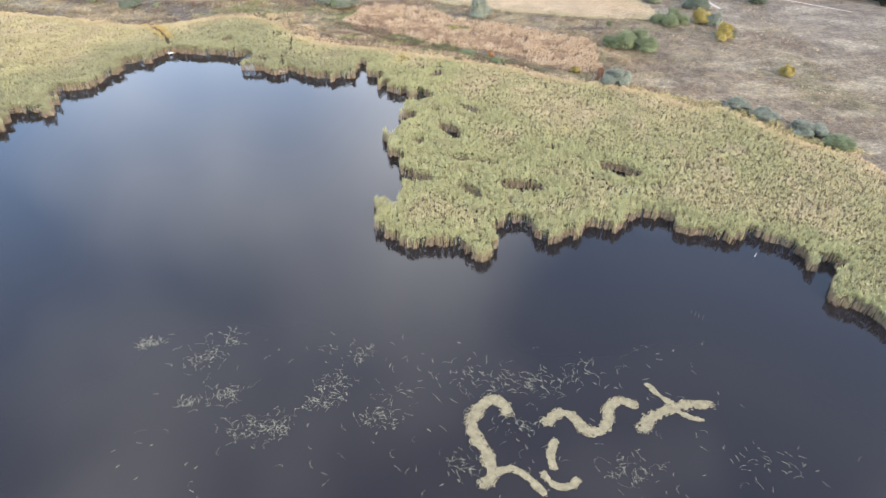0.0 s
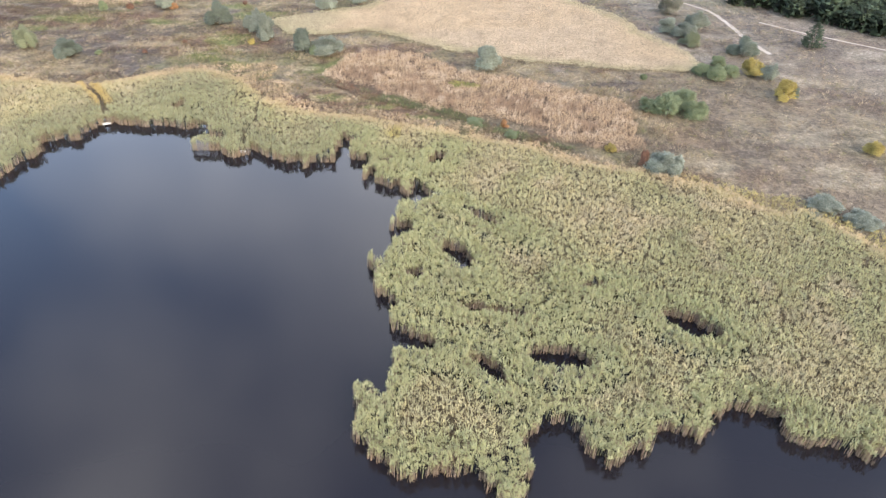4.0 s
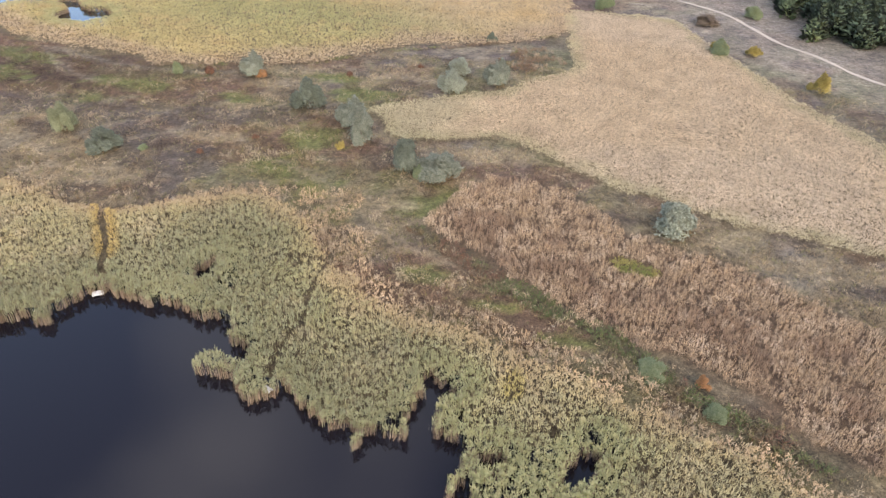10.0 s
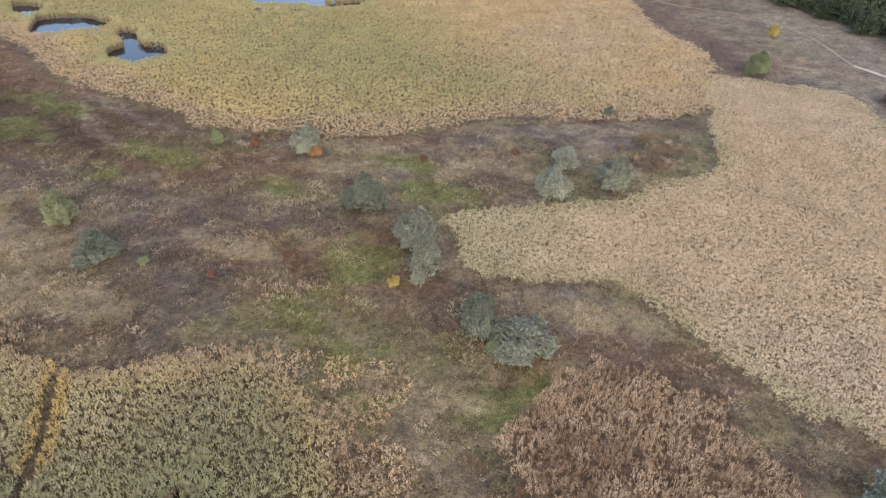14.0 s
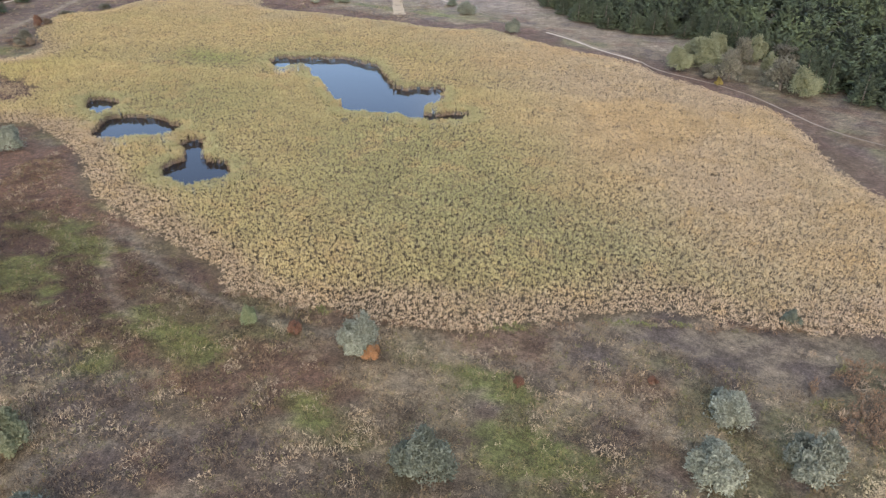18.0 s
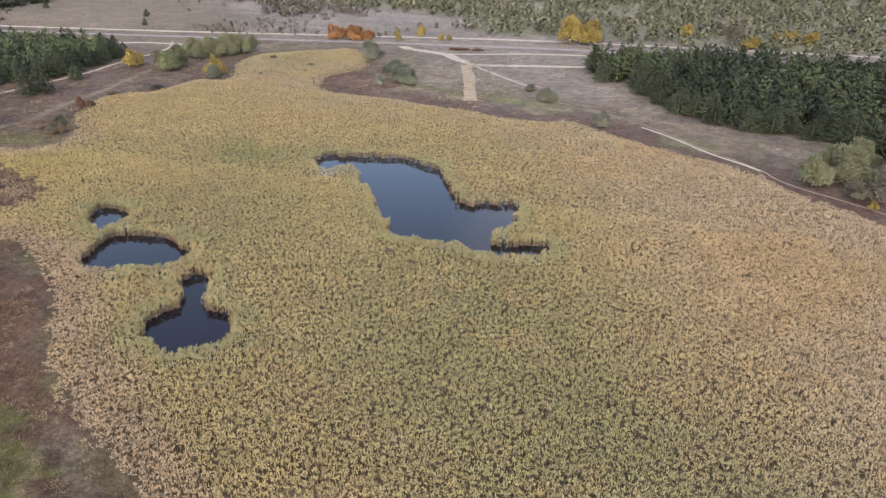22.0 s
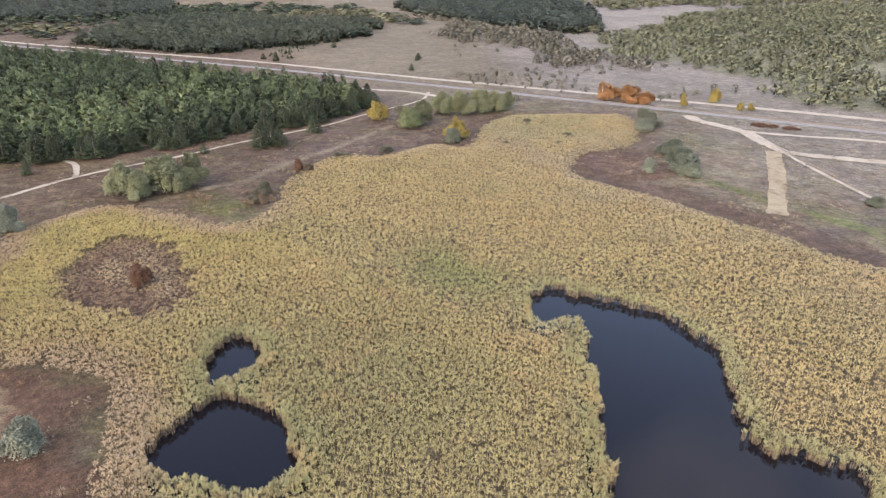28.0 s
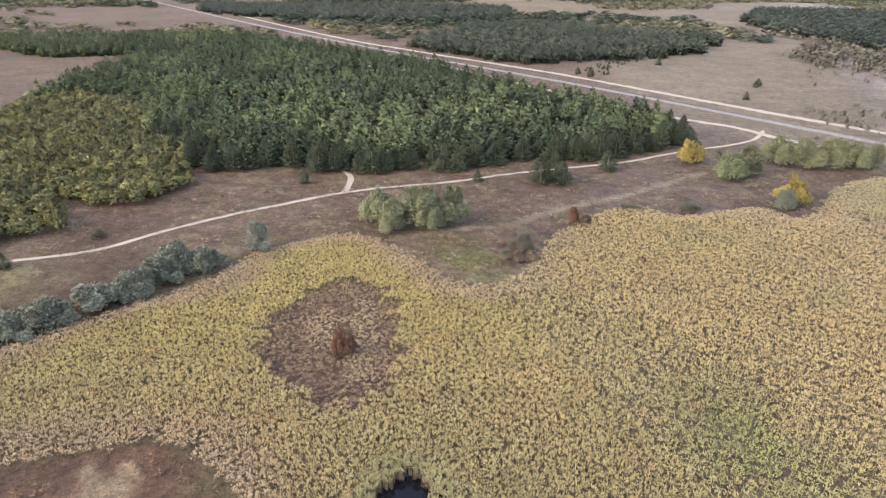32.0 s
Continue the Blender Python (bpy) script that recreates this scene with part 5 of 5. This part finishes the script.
PLANTED = {
    "silver": [(79, 298, 5.2, 8), (83.5, 292.5, 5.6, 8), (91, 303.5, 6.4, 7.5), (-382.3, 613.6, 9.5, 13), (-376, 606, 7, 10), (-324, 291, 8.4, 11), (-319.5, 285, 6.5, 10), (-317, 279, 5, 9), (-67.6, 290.3, 6.9, 7.7), (-62, 281.1, 8.2, 7.0), (-39.8, 269.1, 5.8, 9.9), (-107.3, 315.4, 6.8, 6.8), (-47.7, 332.5, 5.0, 8.0), (-47, 318.4, 6.6, 7.4),
               (-35.1, 327.2, 7.2, 7.5), (12, 257.5, 7.4, 8.4), (50, 192, 5.6, 8.3), (98.1, 252.9, 5.3, 5.3), (80, 176.3, 3.0, 9.0), (86, 171, 2.8, 7.0), (94.1, 162.7, 2.8, 9.0),
               (-370.3, 330.6, 9.0, 8.4), (-355, 311.4, 9.4, 10), (-356, 318, 7.5, 10.0), (-349, 309, 7, 10), (-340.9, 304.8, 7.4, 11), (-335.1, 297.4, 6.6, 10.5), (-321, 554, 5.6, 6.8), (-233.8, 577.1, 6.5, 10), (-192.9, 551, 6.5, 7.5),
               (-248.1, 334.5, 7.0, 7.2)],
    "dark": [(-312, 564.9, 9, 13), (-318, 569, 8.5, 12), (-325, 574, 7.5, 11), (-336, 582.7, 7.5, 12), (98.3, 275, 6.2, 8.5), (100.4, 239, 2.8, 3), (-388, 622, 7, 9), (-82.4, 297.8, 8.4, 7.7), (-47.9, 270.2, 7.1, 7.4), (-120.9, 262.6, 5.6, 8.5), (-42.7, 364.7, 3.2, 3.3), 
             (-401.8, 509.7, 7.2, 9), (-251.6, 591.7, 3.8, 6.7), (-298.8, 764, 16, 15)],
    "green": [(-129.1, 310.5, 4.0, 3.6), (-111.9, 264.4, 1.4, 2.5), (6.4, 216.6, 1.8, 5.0), (15.8, 209.6, 1.7, 4.1), (32.7, 371.2, 5.1, 6.8), (49.3, 418.7, 4.4, 6.7), (-43.6, 267, 3.2, 4.1), (55.5, 228.2, 3.6, 6), (60, 226, 6, 8), (66.5, 223.5, 5, 8), (64.5, 230, 5.6, 8), (79, 256, 3.6, 6), (81.5, 252, 4.6, 7), (86.5, 255, 4, 6.5), (86, 264, 3.5, 5), (59.3, 251, 2, 2.5),
              (-5.9, 415.8, 6.5, 7.9), (98.6, 153.8, 3, 8.4), (-439, 506, 11, 14)],
    "willow": [(-446, 516, 12, 14), (-462, 539, 13, 16), (-456, 548, 12.5, 16), (-455.8, 559, 13, 16), (-455, 569, 12, 15), (-458, 577, 10, 12), (83, 282.5, 5, 7), (-137.2, 269.3, 7.2, 6.6), (-106.8, 529.4, 9.5, 10.5), (-98.2, 538.7, 12.0, 14.5), (-83.4, 559.3, 12, 10), (-58.7, 519.3, 10.5, 11), (-98.2, 560.5, 10, 11), (-105.2, 548.2, 10.5, 11.5), (-73, 541, 9, 9),
               (-390.5, 378, 13.2, 17), (-393.8, 366, 12.5, 12.5), (-392.9, 389, 12, 12.5), (-386, 370, 10, 10), (-387, 383, 10.5, 10)],
    "yellow": [(-410.8, 671.8, 8.5, 4), (-409.8, 697.5, 9, 6.5), (-386, 691, 5.5, 4), (-383, 696, 5, 4), (105, 203.4, 3.8, 4.6), (-65.8, 276.6, 2.1, 2.5), (40.3, 457.2, 8.8, 9.2), (-200, 800, 8, 14), (-186, 838, 9, 18), (-172, 846, 8.5, 16), (-254, 823, 10, 12), (-88, 517, 3, 3), (-1.3, 455.8, 4.6, 4.4), (39.8, 203, 2.0, 3.0), (94.3, 256.3, 5.5, 6.9), (96.7, 237.8, 5.8, 7.4), (32.8, 373.3, 4.6, 5.6), (43.6, 373.5, 3.6, 4.7),
               (58.3, 345.5, 5.8, 5.8), (-466.6, 500, 10.3, 12), (-408, 515, 10, 11), (-308, 742, 19, 22), (-296, 748, 17, 18)],
    "orange": [(14.2, 215.3, 2.4, 2.2), (-104.2, 314.6, 2.6, 3.4), (-449, 648, 10.5, 17), (-437, 654, 10.5, 17), (-428, 658, 8, 11)],
    "red": [(-355.5, 668, 1.6, 9), (-350, 671, 1.4, 7), (-342.8, 674.8, 1.5, 8), (-88.4, 276.6, 1.4, 1.8), (-97.6, 266, 1.4, 2.0), (-60.3, 334.3, 1.7, 1.7), (-120.2, 312.7, 3.0, 2.8), (45.4, 194.2, 5.0, 2.8), (-308.5, 360.6, 7.6, 5.6), (-79, 322, 2, 2), (-391.3, 430.6, 6.0, 4.5)],
    "brown": [(-358.6, 407.1, 4.1, 4.1), (31, 404.8, 4.2, 9), (-389, 434, 4, 5)],
    "grey": [(-86.1, 526, 12.5, 12), (-66.9, 524, 12.0, 15), (-93.6, 525.2, 5.5, 9), (-79.7, 528.3, 6.5, 10), (-86.6, 549.9, 12, 10), (-70, 560, 9, 15), (-214, 811.7, 14, 20), (-402, 475, 3, 9), (-403, 453, 3, 8), (-418.7, 564, 3.2, 6), (-386, 528, 2.2, 5), (-384.6, 564, 2.6, 6), (-374, 550, 2.2, 5), (-180.1, 403.3, 2.6, 3.6), (85, 321.5, 6.5, 8), (89, 325, 5.5, 6), (-367.5, 409.6, 5.6, 7.6), (-447, 506, 11, 13), (-382, 278.6, 3.6, 6.5), (-456, 564, 9, 12), (-362, 404, 3, 5)],
}
rng = np.random.default_rng(9)
for kind, places in PLANTED.items():
    name, lobes_n, count, size, label = KINDS[kind]
    models = [broadleaf(name, kind, 300 + 7 * k + len(kind), lobes_n, count, size) for k in range(min(3, len(places)))]
    for k, (x, y, h, w) in enumerate(places):
        root = models[k] if k < len(models) else copy_thing(models[k % len(models)], Matrix())
        stand(root, x, y, h * 1.1, w * 1.13, float(rng.uniform(0, 360)), label, "tree" if "tree" in name else "bush", name.replace("_", " ") + "s")


# ---- woods ----
def wood_points(outline, gap, seed, ragged=4.0):
    line_ = smooth_line(outline, 12)
    (x0, y0), (x1, y1) = line_.min(0), line_.max(0)
    q = scatter(x0, y0, x1, y1, gap, seed)
    q = q + np.random.default_rng(seed).normal(0, gap * 0.15, q.shape)
    d = line_distance(q, line_, True) + (value_noise(q, 18, seed, 2) - 0.5) * 2 * ragged
    return q[d < 0], d[d < 0]


def wood_mesh(name, q, height, width, colour, template, label, category, seed):
    """Many trees of one shape as one object, each turned, scaled and coloured by itself."""
    rng = np.random.default_rng(seed)
    tv, tf = template
    n = len(q)
    a = rng.uniform(0, 2 * np.pi, n)
    c, s = np.cos(a)[:, None], np.sin(a)[:, None]
    x = (tv[None, :, 0] * c - tv[None, :, 1] * s) * width[:, None] + q[:, 0:1]
    y = (tv[None, :, 0] * s + tv[None, :, 1] * c) * width[:, None] + q[:, 1:2]
    z = tv[None, :, 2] * height[:, None] + 0.5
    v = np.stack([x, y, z], -1).reshape(-1, 3)
    f = (tf[None] + len(tv) * np.arange(n)[:, None, None]).reshape(-1, 3)
    leaf = np.repeat(rng.uniform(0.92, 1.08, (n, len(tf))), 3, 1)
    col = colour[:, None, :] * leaf[..., None]
    ob = mesh_object(name, v, f, M_TREES, colours=col.reshape(-1, 3))
    away = np.stack([x - q[:, 0:1], y - q[:, 1:2], (z - 0.5 - 0.35 * height[:, None]) * (width / height)[:, None]], -1)
    away /= np.linalg.norm(away, axis=-1)[..., None] + 1e-6
    layer = ob.data.attributes.new("outward", "FLOAT_VECTOR", "POINT")
    layer.data.foreach_set("vector", away.astype(np.float32).ravel())
    return tagged(ob, label, category, kind="stuff")


def tones(q, first, second, size, seed, spread=0.35):
    rng = np.random.default_rng(seed)
    col = blend(np.tile(np.array(first), (len(q), 1)), second, step01(value_noise(q, size, seed, 3) + rng.normal(0, 0.12, len(q)), 0.4, 0.65))
    return col * rng.uniform(1 - spread, 1 + spread, (len(q), 1))


trng = np.random.default_rng(50)
PINE_MID = pine_arrays(trng, 150, 0.085, 0.15)
PINE_LOW = pine_arrays(trng, 76, 0.105, 0.0)
LEAFY_MID = leaf_cloud(trng, [(0, 0, 0.5, 0.36, 0.42), (0.25, 0.1, 0.45, 0.25, 0.3), (-0.2, 0.2, 0.5, 0.25, 0.3), (0, -0.26, 0.42, 0.25, 0.3)], 190, 0.1)
LEAFY_LOW = leaf_cloud(trng, [(0, 0, 0.45, 0.42, 0.42), (0.2, 0.2, 0.4, 0.3, 0.35)], 44, 0.17)

pines = [pine_tree(400 + k) for k in range(4)]
used = 0


def edge_pine(x, y, h, w, label="dark green pine at the edge of a wood"):
    global used
    root = pines[used] if used < 4 else copy_thing(pines[used % 4], Matrix())
    used += 1
    stand(root, x, y, h, w, float(trng.uniform(0, 360)), label, "pine tree", "pine trees")


for x, y, h, w in ((-440.1, 334.8, 7, 8), (-440.3, 403.3, 4.8, 7), (-437, 428, 12, 17), (-439, 434, 12.5, 17), (-436, 437, 9, 13), (-454.1, 459.9, 9.5, 14),
                   (-249.3, 660, 15, 22), (-232.9, 635.2, 12, 17), (-360, 262, 5, 8), (-751, 518, 6, 9), (-733, 524, 8.5, 11), (-683, 638, 6, 10), (-624, 601, 5.8, 8), (-804, 605, 8.6, 10), (125.3, 284, 9, 13), (-676, 633, 5, 8)):
    edge_pine(x, y, h, w)
for k in range(30):
    edge_pine(-748 - 3.3 * k + float(trng.uniform(-6, 6)), 528 + 1.9 * k + float(trng.uniform(-14, 14)), float(trng.uniform(1.6, 3.4)), float(trng.uniform(3, 5.5)),
              "young green pine in a plantation on bare ground")
for outline, seed, chosen in ((W_FOREST, 61, lambda q: (q[:, 0] > -520)), (E_FOREST, 62, lambda q: (q[:, 1] - 0.2 * q[:, 0] < 680) & (q[:, 0] < 60))):
    q, d = wood_points(outline, 6.3, seed, 8.0)
    edge = chosen(q) & (d > -11)
    for (x, y) in q[edge][:130]:
        edge_pine(x, y, float(trng.uniform(7, 14.5)), float(trng.uniform(12, 19)))
    rest, dr = np.concatenate([q[edge][130:], q[~edge]]), np.concatenate([d[edge][130:], d[~edge]])
    near = dr > -38
    for name, sel, tpl in (("pine_wood", near, PINE_MID), ("pine_wood_depth", ~near, PINE_LOW)):
        r = rest[sel]
        r = r if tpl is PINE_MID else r[trng.uniform(0, 1, len(r)) < 0.75]
        # the western wood (61) gets a lighter colour in place of haze
        col = tones(r, (0.085, 0.112, 0.062), (0.145, 0.18, 0.085), 45, seed) * (1.25 if seed == 61 else 0.85)
        wood_mesh(name, r, trng.uniform(6.5, 15, len(r)), trng.uniform(10, 18, len(r)), col, tpl, "dense dark green pine wood", "wood", seed)

for name, outline, gap, hh, first, second, tpl, label in (
        ("olive_grove", GROVE, 4.8, (5, 8.5), (0.215, 0.205, 0.085), (0.17, 0.175, 0.08), LEAFY_MID, "grove of olive-yellow broadleaf trees"),
        ("scrub_wood", SCRUB, 11.5, (5, 10), (0.205, 0.205, 0.125), (0.165, 0.172, 0.105), LEAFY_LOW, "wide olive-green scrub beyond the railway"),
        ("bare_scrub", BARE_SCRUB, 9, (5, 9), (0.20, 0.18, 0.14), (0.16, 0.15, 0.11), LEAFY_LOW, "grey half-bare scrub wood"),
        ("pine_stand_near", PINE_NEAR_RAIL, 8, (9, 13), (0.095, 0.116, 0.082), (0.135, 0.15, 0.1), PINE_LOW, "dark pine stand beyond the railway"),
        # distance haze is put into these three stands' colours: paler and bluer green
        ("pine_stand_far", PINE_FAR, 10, (12, 17), (0.085, 0.108, 0.088), (0.115, 0.132, 0.1), PINE_LOW, "far dark pine stand"),
        ("pine_stand_west", PINE_WEST, 13, (11, 15), (0.095, 0.115, 0.095), (0.12, 0.135, 0.105), PINE_LOW, "far dark pine stand"),
        ("pine_stand_north", PINE_NORTH, 13, (14, 19), (0.07, 0.095, 0.085), (0.085, 0.11, 0.09), PINE_LOW, "far dark pine stand")):
    q, d = wood_points(outline, gap, len(name), gap * 2.5)
    lo, hi = hh
    fresh = value_noise(q, 45, 91, 3) < (0.72 if gap > 7 else 2)
    q = q[fresh]
    far = (np.hypot(q[:, 0] + 180, q[:, 1] - 375) > 750) if gap > 7 else np.zeros(len(q), bool)
    few = ~far | (trng.uniform(0, 1, len(q)) < 0.65)
    q, far = q[few], far[few]
    h = trng.uniform(lo, hi, len(q)) * np.where(far, 1.1, 1)
    wide = h * trng.uniform(0.9, 1.4, len(q)) * (1.0 if tpl is not PINE_LOW else 1.2) * np.where(far, 1.45, 1)
    wood_mesh(name, q, h, wide, tones(q, first, second, 50, len(name)), tpl, label, "wood", len(name))


# scattered shrubs on the plain, and woods out to the horizon
def open_plain(q):
    d = line_distance(q, smooth_line(RAIL, 40, False))
    for outline in (W_FOREST, GROVE, E_FOREST, SCRUB, PINE_NEAR_RAIL, PINE_FAR, BARE_SCRUB):
        d = np.minimum(d, line_distance(q, smooth_line(outline, 40), True))
    return np.minimum(d, line_distance(q, L_MARSH, True))


q = scatter(-1350, 420, -120, 1000, 9, 71)
ok = (open_plain(q) > 16) & (value_noise(q, 70, 72, 4) + trng.normal(0, 0.07, len(q)) > 0.52) & (q[:, 1] + 0.55 * q[:, 0] > 300) & ((q[:, 0] < -430) | (q[:, 1] > 735))
q = q[ok]
h = trng.uniform(1.5, 5.0, len(q))
wood_mesh("plain_shrubs", q, h, h * trng.uniform(0.6, 1.3, len(q)), tones(q, (0.2, 0.175, 0.14), (0.16, 0.155, 0.105), 60, 73), LEAFY_LOW,
          "grey-brown shrubs scattered over the plain", "shrubs", 74)
q = scatter(-2900, -900, 900, 2900, 31, 81)
dist = np.hypot(q[:, 0] + 180, q[:, 1] - 375)
ok = (dist > 800) & (dist < 3000) & (open_plain(q) > 40) & (value_noise(q, 330, 82, 4) + trng.normal(0, 0.03, len(q)) > 0.53) & (q[:, 1] - 0.9 * q[:, 0] > 300)
q = q[ok]
h = trng.uniform(7, 13, len(q))
dark = value_noise(q, 500, 83, 2)[:, None] > 0.5
col = np.where(dark, tones(q, (0.06, 0.08, 0.05), (0.08, 0.1, 0.06), 80, 84), tones(q, (0.2, 0.19, 0.11), (0.16, 0.16, 0.09), 80, 85))
wood_mesh("far_woods", q, h, trng.uniform(26, 40, len(q)), col, LEAFY_LOW, "far woods and scrub out to the horizon", "wood", 86)


# ---- small things ----
def board_raft(x, y, turn, length, width, boards):
    """A little landing of weathered boards on two beams."""
    root = new("landing_stage")
    root.matrix_basis = pose(x, y, 0, 0, 0, turn)
    for k in range(boards):
        bm = bmesh.new()
        bmesh.ops.create_cube(bm, size=1, matrix=Matrix.Translation((0, (k - (boards - 1) / 2) * width / boards, 0.36 + 0.01 * (k % 2))) @ Matrix.Diagonal((length, width / boards * 0.9, 0.05, 1)))
        bmesh.ops.bevel(bm, geom=bm.edges[:], offset=0.01, segments=1)
        part("plank", bm, M_PLANK, root)
    for sx in (-0.38, 0.38):
        bm = bmesh.new()
        bmesh.ops.create_cube(bm, size=1, matrix=Matrix.Translation((sx * length, 0, 0.27)) @ Matrix.Diagonal((0.12, width, 0.12, 1)))
        part("beam", bm, M_SLEEPER, root)
        for sy in (-0.45, 0.45):
            bm = bmesh.new()
            tube(bm, (sx * length, sy * width, -1.0), (sx * length, sy * width, 0.75), 0.06, 0.05)
            part("post", bm, M_SLEEPER, root)
    return tagged(root, "small weathered white board landing among lakeside reeds", "landing stage", "landing stages")


board_raft(-88.9, 213.8, 35, 1.9, 1.4, 5)
board_raft(-50.2, 199.6, -20, 1.5, 1.1, 4)
for x, y, lean, tall, thick, wood, label in ((60.3, 106.9, 6, 1.1, 0.05, M_PLANK, "pale wooden stake standing in dark lake water"),
                                             (43.0, 89.6, 0, 0.9, 0.025, M_SLEEPER, "thin dark stick standing in lake water"),
                                             (43.5, 89.0, 2, 1.0, 0.025, M_SLEEPER, "thin dark stick standing in lake water"),
                                             (44.0, 88.6, -2, 1.0, 0.025, M_SLEEPER, "thin dark stick standing in lake water"),
                                             (44.6, 88.2, 1, 0.9, 0.025, M_SLEEPER, "thin dark stick standing in lake water")):
    root = new("stake")
    root.matrix_basis = pose(x, y, 0, lean, lean * 0.5, 0)
    bm = bmesh.new()
    tube(bm, (0, 0, -1.2), (0, 0, tall), thick, thick * 0.75)
    part("pole", bm, wood, root)
    tagged(root, label, "stake", "stakes")


def utility_pole(x, y, height, turn):
    """A wooden pole with a crossarm and its insulators."""
    root = new("utility_pole")
    root.matrix_basis = pose(x, y, 0.4, 0, 0, turn)
    bm = bmesh.new()
    tube(bm, (0, 0, -0.3), (0, 0, height), 0.16, 0.11, 8)
    part("pole", bm, M_PLANK, root)
    bm = bmesh.new()
    bmesh.ops.create_cube(bm, size=1, matrix=Matrix.Translation((0, 0.12, height - 0.5)) @ Matrix.Diagonal((1.9, 0.11, 0.12, 1)))
    crossarm = part("crossarm", bm, M_SLEEPER, root)
    for sx in (-0.8, 0.0, 0.8):
        bm = bmesh.new()
        tube(bm, (sx, 0.12, height - 0.44), (sx, 0.12, height - 0.2), 0.05, 0.035, 6)
        part("insulator", bm, M_PLANK, crossarm, "pale ceramic insulator")
    return tagged(root, "pale wooden utility pole beside the railway", "utility pole")


utility_pole(-450, 644, 9.0, 25)
